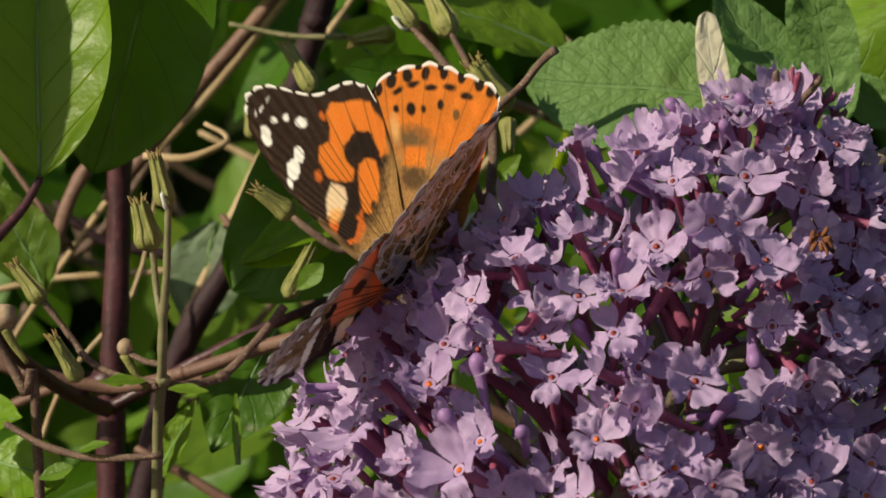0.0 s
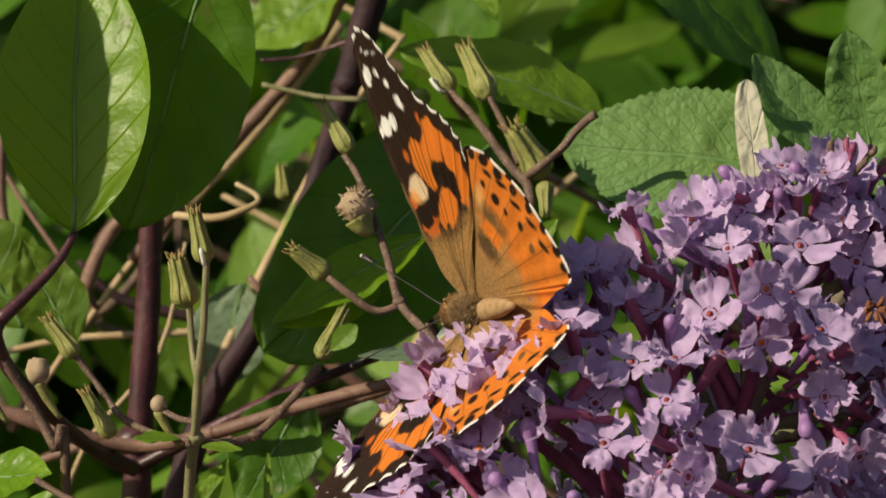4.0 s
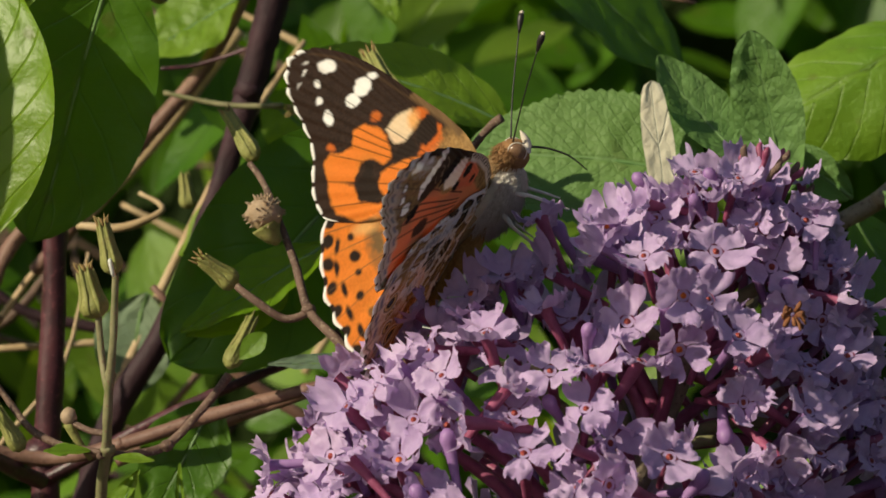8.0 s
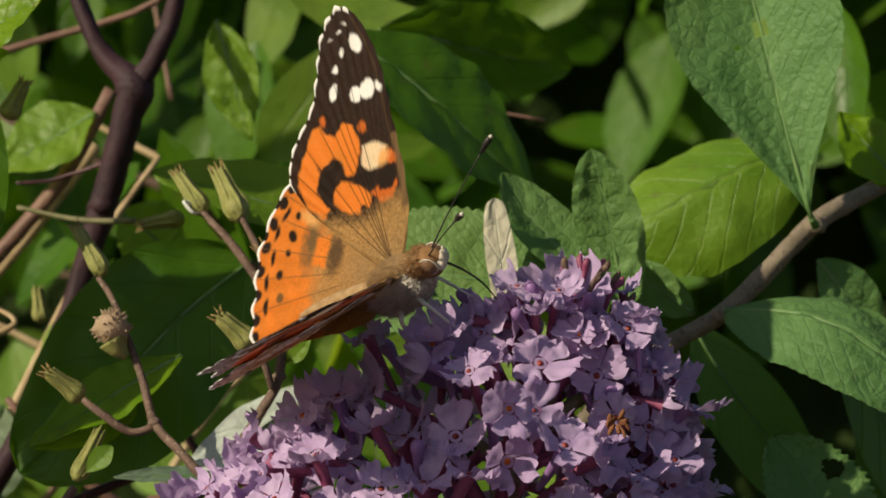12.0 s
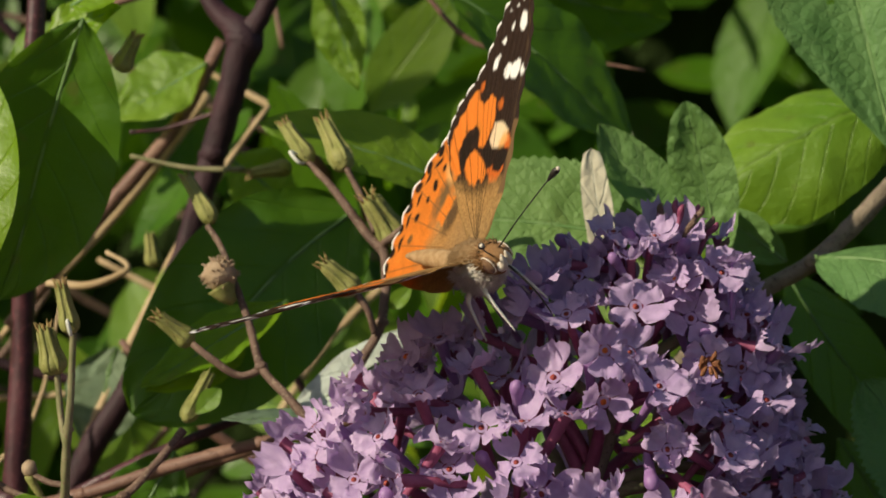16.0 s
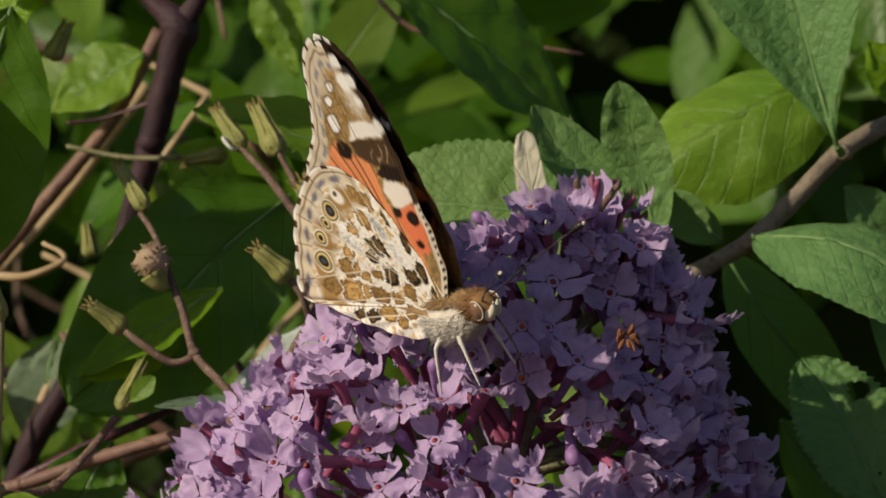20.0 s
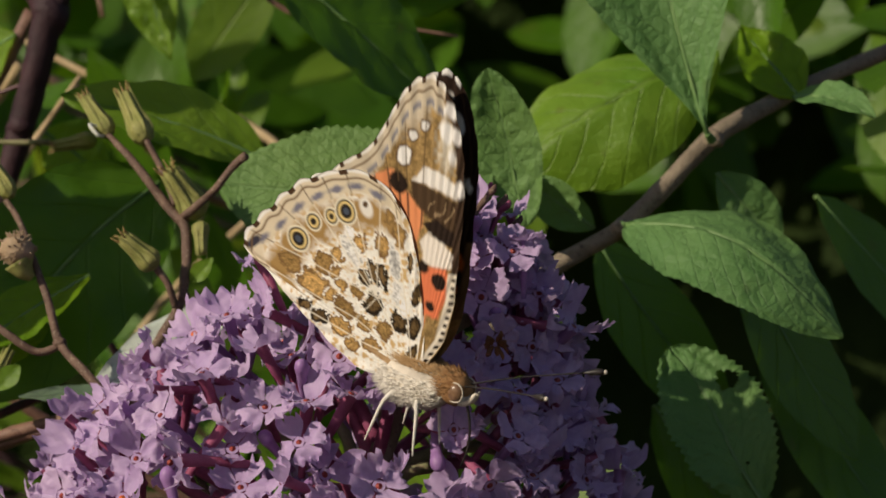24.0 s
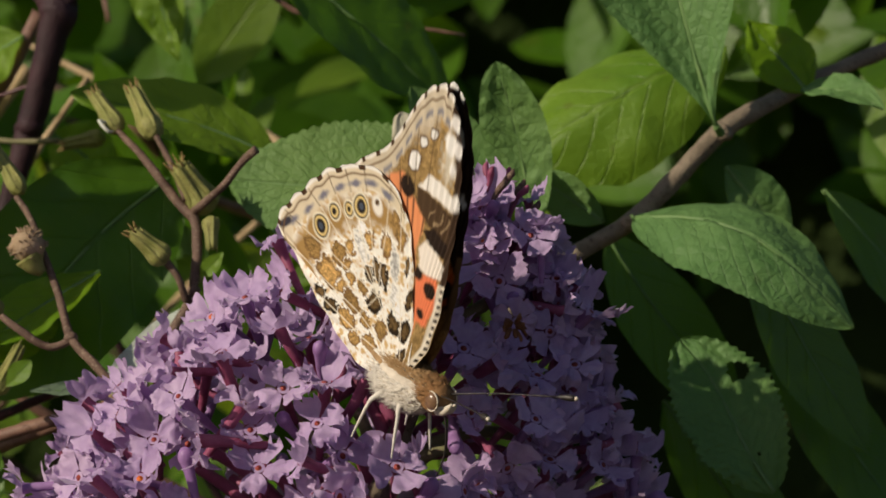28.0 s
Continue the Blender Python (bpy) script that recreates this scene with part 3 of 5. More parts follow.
stem("brown_twig", M_PINKSTEM, "reddish cane behind the dark stem", [(-70.8, 88.0, -8.2, 1.0), (-67.2, 88.0, 3.2, 1.0), (-63.5, 88.0, 8.6, 1.0), (-56.8, 88.0, 14.1, 1.1)])
stem("straw", M_STRAW, "dry curled grass blade", [(-55.0, 70.0, 8.4, 0.5), (-49.0, 68.0, 8.1, 0.55), (-43.9, 68.0, 10.4, 0.4), (-47.0, 70.0, 12.6, 0.3)])
stem("thin_wire_stalk", M_DARKSTEM, "thin dark stalk with a hooked end", [(-45.3, 84.0, 29.6, 0.25), (-40.4, 84.0, 30.1, 0.28), (-33.5, 82.0, 32.2, 0.3), (-33.1, 82.0, 32.6, 0.5)])
stem("thin_wire_stalk", M_GREENSTALK, "thin green stalk running level", [(-44.2, 74.0, 25.8, 0.3), (-36.0, 72.0, 24.1, 0.35), (-28.5, 70.0, 23.9, 0.4)])
stem("bark_branch", M_BARK, "grey-brown woody shrub branch with nodes", [(27.5, 46.0, -4.3, 1.31), (33.3, 47.0, 3.5, 1.19), (39.9, 48.0, 7.8, 1.15), (46.8, 49.0, 11.7, 1.19), (53.2, 51.0, 17.8, 1.23), (58.5, 53.0, 23.0, 1.27), (64.8, 58.0, 26.7, 1.15), (73.1, 66.0, 30.7, 1.07), (96.5, 80.0, 40.6, 0.98)], nodes_at=[(46.5, 48.0, 11.4, 1.56), (58.5, 52.0, 22.8, 1.56)])

# leaves of the same shrub, out of sight, that shade the large leaf
leaf(M_GLOSSY, "glossy green leaf hanging high on the shrub", (-93.6, 13.0, 53.6), (-91.5, 13.0, 14.9), 13, (-0.7, -0.5, 0.5), fold=8, wave=0.8, belly=0.5, point=0.7, seed=41)


# ---- dry flower heads on thin stalks ----
def flower_bud(label, base, tip, radius, parent=None, frayed=True, hook=False):
    """A narrow ribbed bud: swollen foot, long closed bracts, a frayed dry tip."""
    base, tip = Vector(base), Vector(tip)
    way = (tip - base) * 0.88
    radius *= 0.80
    a, b = frame_of(way)
    ob = tagged(new("flower_bud"), label, "flower bud", "buds on the thin stalks")
    n = 7
    body = bmesh.new()
    tube(body, [(*(base + way * s), radius * r) for s, r in ((0, 0.45), (0.10, 1.0), (0.24, 1.12), (0.42, 0.82), (0.66, 0.74), (0.86, 0.62), (0.96, 0.42))], 12, 4, 0.12, base.x)
    part("calyx", body, M_BUD, ob)
    for i in range(n):
        an = 2 * math.pi * i / n
        out = a * math.cos(an) + b * math.sin(an)
        br = bmesh.new()
        r = radius
        tube(br, [(*(base + way * s + out * r * k), w) for s, k, w in ((0.06, 0.85, 0.10), (0.22, 1.02, 0.22 * r), (0.5, 0.74, 0.22 * r), (0.8, 0.64, 0.20 * r), (0.98 + 0.07 * math.sin(i * 2.1), 0.72, 0.06))], 6, 3)
        part("bract", br, M_BUD, ob)
    if frayed:
        for i in range(7):
            an = 2 * math.pi * i / 7 + 0.4
            out = a * math.cos(an) + b * math.sin(an)
            br = bmesh.new()
            tube(br, [(*(base + way * s + out * radius * k), w) for s, k, w in ((0.85, 0.4, 0.16), (1.0, 0.55 + 0.2 * math.sin(i * 3), 0.14), (1.08 + 0.05 * math.cos(i * 5), 0.8, 0.04))], 5, 2)
            part("dry_tip", br, M_BUDTIP, ob, "brown withered tip")
    if hook:
        hk = bmesh.new()
        c = base + way * 0.2
        tube(hk, [(*(c - a * radius * 1.0), 0.18), (*(c - a * radius * 1.9 + way * 0.05), 0.24), (*(c - a * radius * 1.7 - way * 0.2), 0.24), (*(c - a * radius * 0.9 - way * 0.22), 0.14)], 6, 4)
        part("pale_thread", hk, M_WHITEBIT, ob, "curled white thread")
    return ob


flower_bud("upright green bud with a curled white thread", (-44.7, 7.0, 1.6), (-46.3, 7.0, 8.4), 1.35, hook=True)
flower_bud("plump ribbed green bud with frayed tip", (-47.1, 12.0, -3.3), (-48.8, 12.0, 3.3), 1.8)
flower_bud("slanting green bud with brown tip", (-60.8, 20.0, -9.4), (-64.8, 20.0, -4.3), 1.3)
flower_bud("pale narrow bud low on the stalk", (-56.2, 18.0, -18.6), (-59.9, 18.0, -12.6), 1.2)
flower_bud("tall bud on its own stalk above the seed head", (-30.6, 41.0, 15.8), (-35.0, 45.0, 22.7), 1.35)
flower_bud("slanting dry bud with frayed end", (-32.5, 33.0, 0.5), (-37.5, 31.0, 4.3), 1.5)
flower_bud("bud joined to the lower twig", (-33.5, 35.0, -9.3), (-30.3, 39.0, -2.2), 1.3, frayed=False)
flower_bud("slim bud with white thread", (-18.5, 44.0, 23.6), (-22.6, 48.0, 29.6), 1.5, hook=True)
flower_bud("thick ribbed bud above the fork", (-13.8, 42.0, 22.7), (-17.5, 48.0, 30.3), 1.8)
flower_bud("short blunt bud at the fork", (-7.0, 40.0, 13.1), (-11.5, 38.0, 20.1), 2.3)
flower_bud("withered bud under the twig", (-12.1, 34.0, 6.8), (-17.0, 33.0, 11.3), 1.7)
flower_bud("green pod hanging from the fork", (-6.8, 38.0, 12.4), (-6.6, 36.0, 7.6), 1.2, frayed=False)
flower_bud("feathery pale bud lying level", (-21.7, 62.0, 23.9), (-28.2, 62.0, 22.8), 1.3)
flower_bud("bud in the upper corner", (-43.6, 50.0, 35.6), (-41.0, 50.0, 41.0), 1.5)
flower_bud("blurred bud behind the stalks", (-40.7, 72.0, 10.6), (-41.5, 72.0, 16.1), 1.3, frayed=False)

for spot, r in (((-64.1, 12.0, -10.9), 1.4), ((-50.7, 16.0, -14.6), 0.95), ((-71.0, 18.0, -11.9), 1.3)):
    head = bmesh.new()
    blob(head, spot, (r, r, r * 1.1), None, 8, 14, 0.25, spot[0])
    ob = tagged(new("round_bud", mesh_of("round_bud", head, M_SEED)), "small round fawn bud on a thin stalk", "flower bud", "round buds")
    neck = bmesh.new()
    tube(neck, [(spot[0], spot[1], spot[2] - r * 0.8, 0.7), (spot[0] + 1.0, spot[1] + 0.5, spot[2] - r - 1.8, 0.5), (spot[0] + 2.5, spot[1] + 1, spot[2] - r - 4.0, 0.3)], 8, 3)
    part("neck", neck, M_BUD, ob)

# the fluffy seed head
seed = tagged(new("seedhead"), "round fawn fluffy seed head on a thin twig", "seed head")
c = Vector((-29.2, 33.0, 9.0))
core = bmesh.new()
blob(core, c, (2.2, 2.2, 1.9), None, 10, 16, 0.15, 3)
part("core", core, M_SEED, seed)
rnd = random.Random(4)
for k in range(60):
    d = Vector((rnd.gauss(0, 1), rnd.gauss(0, 1) - 0.4, rnd.gauss(0, 1) + 0.5)).normalized()
    s, _ = frame_of(d)
    hair = bmesh.new()
    tube(hair, [(*(c + d * 1.8), 0.16), (*(c + d * 2.3 + s * 0.15), 0.12), (*(c + d * 2.65 + s * rnd.uniform(0.1, 0.5)), 0.03)], 4, 2)
    part("tuft", hair, M_SEED, seed)
cup = bmesh.new()
tube(cup, [(*(c + Vector((0.2, 0, -1.4))), 1.9), (*(c + Vector((0.9, 0, -2.5))), 1.3), (*(c + Vector((1.9, 0, -3.4))), 0.5)], 10, 3, 0.3)
part("cup", cup, M_BUD, seed, "dry greenish cup")

stem("thin_stalk", M_GREENSTALK, "slender branched stalk carrying two buds", [(-48.7, 40.0, -94.5, 1.0), (-47.9, 24.0, -41.8, 0.7), (-47.4, 20.0, -25.1, 0.62), (-46.2, 14.0, -18.3, 0.6), (-45.5, 10.0, -11.2, 0.5), (-44.9, 8.0, -5.4, 0.42), (-44.6, 7.0, 1.9, 0.4)], nodes_at=[(-46.0, 14.0, -18.3, 0.9), (-45.4, 10.0, -9.7, 0.7)])
stem("thin_stalk", M_GREENSTALK, "short side stalk under a bud", [(-45.6, 10.0, -11.8, 0.4), (-46.5, 12.0, -8.0, 0.4), (-47.0, 12.0, -2.9, 0.4)])
stem("thin_stalk", M_TWIG, "thin brown side twig with a slanting bud", [(-46.6, 14.0, -18.7, 0.4), (-51.4, 16.0, -17.9, 0.45), (-55.2, 18.0, -16.1, 0.45), (-58.5, 20.0, -12.3, 0.4), (-60.9, 20.0, -9.2, 0.4)])
stem("thin_stalk", M_TWIG, "thin curving twig with a round bud", [(-45.8, 14.0, -16.4, 0.35), (-48.1, 15.0, -16.2, 0.35), (-50.7, 16.0, -15.0, 0.3)])
stem("thin_stalk", M_TWIG, "thin twig rising to the lower pod", [(-47.3, 14.0, -19.0, 0.45), (-40.5, 18.0, -18.4, 0.5), (-36.2, 20.0, -14.5, 0.5), (-32.7, 22.0, -10.0, 0.5)], nodes_at=[(-39.6, 18.0, -18.0, 0.8)])
stem("thin_stalk", M_TWIG, "lower thin twig running sideways", [(-46.4, 16.0, -27.1, 0.4), (-54.5, 18.0, -27.6, 0.45), (-60.7, 20.0, -26.2, 0.45), (-65.6, 22.0, -23.8, 0.4)])
stem("seed_twig", M_TWIG, "brown twig bearing the seed head and a tall bud", [(-17.3, 25.0, -9.2, 0.6), (-20.8, 27.0, -5.5, 0.55), (-23.8, 31.0, -2.4, 0.55), (-25.4, 33.0, 2.8, 0.5), (-27.3, 35.0, 7.7, 0.45), (-29.5, 39.0, 12.8, 0.4), (-31.3, 41.0, 15.3, 0.42)], nodes_at=[(-23.8, 31.0, -2.4, 0.9)])
stem("seed_twig", M_TWIG, "side twig under the slanting bud", [(-24.0, 31.0, -2.8, 0.5), (-26.6, 31.0, -3.5, 0.5), (-30.1, 31.0, -1.4, 0.45), (-32.4, 32.0, 0.4, 0.42)])
stem("fork_twig", M_TWIG, "brown forked twig with pods", [(-19.5, 36.0, -11.6, 0.75), (-15.7, 36.0, -7.7, 0.75), (-11.4, 36.0, -1.4, 0.7), (-9.0, 36.0, 3.5, 0.6), (-8.7, 38.0, 11.3, 0.65), (-10.9, 40.0, 14.2, 0.6), (-15.3, 42.0, 20.0, 0.5), (-18.8, 44.0, 23.7, 0.42)], nodes_at=[(-17.8, 36.0, -9.5, 1.1), (-9.0, 36.0, 3.2, 0.9), (-9.1, 39.0, 12.8, 0.95)])
stem("fork_twig", M_TWIG, "stalk of the thick bud", [(-9.9, 39.0, 14.6, 0.5), (-11.7, 41.0, 18.9, 0.42), (-13.8, 42.0, 22.9, 0.4)])
stem("fork_twig", M_TWIG, "broken twig end pointing up", [(-8.9, 38.0, 13.1, 0.55), (-5.2, 36.0, 16.1, 0.5), (-2.6, 35.0, 19.2, 0.48), (-0.9, 34.0, 20.5, 0.55)])
stem("fork_twig", M_TWIG, "short twig to the withered bud", [(-9.9, 35.0, 1.9, 0.45), (-10.7, 34.0, 4.7, 0.42), (-12.4, 34.0, 7.1, 0.5)])
stem("fork_twig", M_PINKSTEM, "twig running back to the pink stem", [(-17.1, 36.0, -9.9, 0.8), (-26.0, 44.0, -13.0, 0.8), (-36.9, 54.0, -17.0, 0.8), (-48.4, 52.0, -21.3, 0.8)])
for b, tip, w, f in (((-48.0, 14.0, -18.4), (-53.1, 12.0, -18.4), 1.7, (0, -0.6, 0.8)), ((-45.3, 13.0, -19.2), (-40.6, 12.0, -19.5), 1.6, (0, -0.6, 0.8)), ((-56.4, 18.0, -26.7), (-52.6, 16.0, -25.7), 1.6, (0, -0.6, 0.8)), ((-8.0, 36.0, 4.9), (-5.2, 35.0, 7.9), 2.0, (0, -1, 0.2)), ((-29.0, 34.0, -5.2), (-32.1, 34.0, -8.3), 2.6, (0, -1, 0.4)), ((-49.6, 14.0, -18.2), (-52.8, 14.0, -18.6), 1.6, (0, -0.8, 0.6)), ((-57.1, 18.0, -28.6), (-61.0, 18.0, -30.0), 2.2, (0, -0.8, 0.6))):
    leaf(M_LIME, "tiny bright green leaf on a thin twig", b, tip, w, f, rib=0.12, category="leaf", group="tiny leaves on the twigs", fold=14, nu=12, nv=6, wave=0.15, seed=b[0])

# distant foliage behind, too many to count
rnd = random.Random(11)
far = {M_FARLEAF: bmesh.new(), M_DEEP_SHADE: bmesh.new(), M_LIME: bmesh.new()}
for k in range(640):
    depth = rnd.uniform(95, 330)
    spread = 1 + depth / 420
    base = Vector((rnd.uniform(-92, 105) * spread, depth, rnd.uniform(-62, 66) * spread))
    if 0 < base.x / spread < 60 and base.z / spread > 8 and rnd.random() < 0.85:
        continue
    if base.x / spread > 30 and base.z / spread < 16 or base.x / spread < -12 and rnd.random() < 0.35:
        continue
    way = Vector((rnd.gauss(0, 1), rnd.gauss(0, 0.5), rnd.gauss(-0.2, 1))).normalized()
    size = rnd.uniform(12, 32)
    face = Vector((rnd.gauss(-0.3, 0.5), -1 + rnd.gauss(0, 0.4), rnd.gauss(0.5, 0.5)))
    m = rnd.choices((M_FARLEAF, M_DEEP_SHADE, M_LIME), (5, 4, 1.2))[0]
    wide, fold, bow = size * rnd.uniform(0.32, 0.6), rnd.uniform(4, 20), rnd.uniform(-2, 2)
    if -66 < base.x / spread < -36 and -14 < base.z / spread < 26 and k % 2:
        continue
    leaf_surface(far[m], base, base + way * size, wide, face, fold=fold, wave=0.8, bend=bow, belly=0.45, point=0.75, nu=9, nv=4, seed=k)
for m, bm in far.items():
    tagged(new("background_leaves", mesh_of("background_leaves", bm, m)), "dense green hedge leaves far behind the flowers", "foliage", kind="stuff")
for k in range(46):
    deep = rnd.uniform(70, 150) if k % 2 else rnd.uniform(110, 320)
    p = Vector((rnd.uniform(-110, 10), deep, rnd.uniform(-60, 50)))
    d = Vector((rnd.gauss(0, 1.3), rnd.gauss(0, 0.3), rnd.choice((1, 1, -0.3)))).normalized() * rnd.uniform(25, 80)
    thick = rnd.uniform(0.35, 1.0)
    one = bmesh.new()
    tube(one, [(*p, thick), (*(p + d * 0.35 + Vector((rnd.uniform(-4, 4), 0, rnd.uniform(-4, 4)))), thick * 0.95), (*(p + d * 0.7 + Vector((rnd.uniform(-4, 4), 0, rnd.uniform(-3, 3)))), thick * 0.85), (*(p + d), thick * 0.5)], 6, 4, 0.15, k)
    tagged(new("hedge_twig", mesh_of("hedge_twig", one, (M_BLACKWOOD, M_PINKSTEM, M_TWIG, M_STRAW)[k % 4])), ("dark twig inside the hedge", "pinkish stem inside the hedge", "brown twig inside the hedge", "dry pale stalk inside the hedge")[k % 4], "twig", "twigs of the hedge")
# the hedge's inner shade as a near-black colour: an uneven sheet behind the leaves
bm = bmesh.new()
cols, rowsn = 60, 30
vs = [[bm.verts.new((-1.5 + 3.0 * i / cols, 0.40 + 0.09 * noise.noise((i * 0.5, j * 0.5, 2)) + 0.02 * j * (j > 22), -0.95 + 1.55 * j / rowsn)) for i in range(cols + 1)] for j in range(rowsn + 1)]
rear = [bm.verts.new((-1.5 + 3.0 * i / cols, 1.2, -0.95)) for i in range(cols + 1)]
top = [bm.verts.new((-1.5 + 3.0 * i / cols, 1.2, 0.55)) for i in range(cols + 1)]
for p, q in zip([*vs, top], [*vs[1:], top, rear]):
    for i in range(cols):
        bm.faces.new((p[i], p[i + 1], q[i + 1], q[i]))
tagged(new("hedge_shade_sheet", mesh_of("hedge_shade_sheet", bm, M_HEDGE_SHADE)), "dark uneven sheet standing for the shade inside a hedge", "hedge", kind="structure")

rnd = random.Random(31)
cover = bmesh.new()
for k in range(4200):
    near = k < 2200
    x, z = (rnd.uniform(-0.28, 0.28), rnd.uniform(-0.22, 0.24)) if near else (rnd.uniform(-1.5, 1.5), rnd.uniform(-0.93, 0.55))
    if 0.02 < x < 0.20 and -0.14 < z < 0.03:
        # no cover here, so the near-black sheet shows as deep shade
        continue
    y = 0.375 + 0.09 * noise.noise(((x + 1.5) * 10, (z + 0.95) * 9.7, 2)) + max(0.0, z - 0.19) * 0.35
    base = Vector((x, y, z)) / MM
    way = Vector((rnd.gauss(0, 1), rnd.gauss(-0.2, 0.4), rnd.gauss(-0.3, 1))).normalized()
    size = rnd.uniform(20, 42) if near else rnd.uniform(30, 60)
    if -0.10 < x < -0.045 and -0.03 < z < 0.04 and k % 4:
        continue
    leaf_surface(cover, base, base + way * size, size * rnd.uniform(0.35, 0.6), (rnd.gauss(-0.1, 0.6), -1, rnd.gauss(0.3, 0.6)), fold=rnd.uniform(4, 20), belly=0.45, point=0.75, nu=6, nv=2, seed=k)
tagged(new("hedge_leaves", mesh_of("hedge_leaves", cover, M_DEEP_SHADE)), "dark green leaves covering the hedge", "foliage", kind="stuff")

# ---- the lilac flower spike ----
def floret_meshes(seed):
    """One four-lobed flower: ruffled petals, its tube, and the orange throat. It opens along +z; the tube goes down."""
    rnd = random.Random(seed)
    cup = (1.5, 0.0, 0.6, -0.5)[seed % 4]
    bm = bmesh.new()
    centre = [bm.verts.new((math.cos(a) * 0.00075, math.sin(a) * 0.00075, 0)) for a in [2 * math.pi * k / 16 for k in range(16)]]
    for lobe in range(4):
        a0 = math.pi / 2 * lobe + rnd.uniform(-0.14, 0.14)
        size, droop, twist = rnd.uniform(2.2, 3.1), rnd.uniform(-1.5, 1.6) + (-0.9 if seed % 4 == 1 else 0), rnd.uniform(-0.9, 0.9)
        n, m = 7, 9
        grid = []
        for i in range(n + 1):
            s = i / n
            half = (0.74 + 1.38 * math.sin(min(1.0, s * 1.05) * math.pi * 0.58) ** 1.3) * (1 - 0.20 * s ** 8) * (size / 2.8)
            row = []
            for j in range(m + 1):
                v = j / m * 2 - 1
                edge = 1 - 0.12 * v * v * s + 0.34 * noise.noise((v * 3.6 + seed, lobe * 3.0, s * 2)) * s
                r = 0.75 + size * s * edge
                x, y = r, v * half * 1.0
                z = (0.25 + cup) * s - droop * s * s * 1.5 + twist * v * s + 1.0 * s * noise.noise((v * 1.8 + lobe, s * 2.4, seed * 1.7)) + 1.45 * s * s * noise.noise((v * 3.6 + lobe * 5, s * 3.0, seed)) + 0.45 * v * v * s
                row.append(bm.verts.new((Matrix.Rotation(a0, 3, "Z") @ Vector((x, y, z))) * MM))
            grid.append(row)
        for i in range(n):
            for j in range(m):
                bm.faces.new((grid[i][j], grid[i + 1][j], grid[i + 1][j + 1], grid[i][j + 1]))
    bm.faces.new(centre)
    petals = mesh_of("corolla", bm, M_PETAL)
    tb = bmesh.new()
    bend = rnd.uniform(-1.2, 1.2)
    tube(tb, [(bend, 0.4, -9.5, 0.42), (bend * 0.6, 0.2, -6.5, 0.55), (bend * 0.2, 0, -3, 0.68), (0, 0, -0.8, 0.80), (0, 0, 0.04, 0.95)], 8, 3, 0.1, seed, False)
    tubes = mesh_of("tube", tb, M_LILACTUBE if seed % 3 == 0 else M_TUBE)
    th = bmesh.new()
    tube(th, [(0, 0, -0.3, 0.22), (0, 0, 0.03, 0.27), (0, 0, 0.08, 0.34), (0, 0, 0.0, 0.39)], 10, 2, 0.15, seed)
    throat = mesh_of("throat", th, M_OLDTHROAT if seed % 4 else M_THROAT)
    return petals, tubes, throat


def bud_mesh(seed):
    b = bmesh.new()
    tube(b, [(0.6, 0, -7.0, 0.4), (0.2, 0, -3.5, 0.55), (0, 0, -0.8, 0.7), (0, 0, 0.4, 0.95), (0, 0, 1.2, 0.8), (0, 0, 1.7, 0.3)], 9, 3, 0.12, seed)
    return mesh_of("floret_bud", b, M_LILACTUBE)


AXIS = Vector((0.40, 0, 0.917))
ACROSS = Vector((0.917, 0, -0.40))
CORE = Vector((9, 8, -32))
spike = tagged(new("flower_spike"), "dense lilac butterfly-bush flower spike with orange throats", "flower")
spike.matrix_world = Matrix.Translation(CORE * MM)
kinds = [floret_meshes(k) for k in range(14)]
budkinds = [bud_mesh(k) for k in range(3)]


def spike_place(h, phi, inset=0.0):
    """A place on the spike's uneven cone and the way out of it, from the core, in millimetres."""
    def at(hh, pp):
        rho = (1 - max(0.0, hh) ** 1.25) ** 0.8 if hh > 0 else 1.0
        return AXIS * 52 * hh + ACROSS * (41 if math.cos(pp) > 0 else 38) * rho * math.cos(pp) + Vector((0, 27 * rho * math.sin(pp) + 15 * max(0.0, rho * math.cos(pp)), 0))
    p = at(h, phi)
    du, dv = at(min(0.985, h + 0.02), phi) - at(min(0.985, h + 0.02) - 0.04, phi), at(h, phi + 0.05) - at(h, phi - 0.05)
    n = dv.cross(du)
    n.normalize()
    if n.dot(p - AXIS * 52 * h * 0.8) < 0:
        n = -n
    return p - n * inset, n


def floret(place, out, kind, roll, open_flower=True, size=1.0):
    turn = out.to_track_quat("Z", "Y").to_matrix().to_4x4() @ Matrix.Rotation(roll, 4, "Z")
    m = Matrix.Translation(Vector(place) * MM) @ turn @ Matrix.Scale(size, 4)
    if not open_flower:
        ob = new("floret_bud", budkinds[kind % 3])
        ob.parent = spike
        ob.matrix_local = m
        return
    petals, tubes, throat = kinds[kind]
    ob = new("floret", petals)
    ob.parent = spike
    ob.matrix_local = m
    for name, me in (("tube", tubes), ("throat", throat)):
        o = new(name, me)
        o.parent = ob


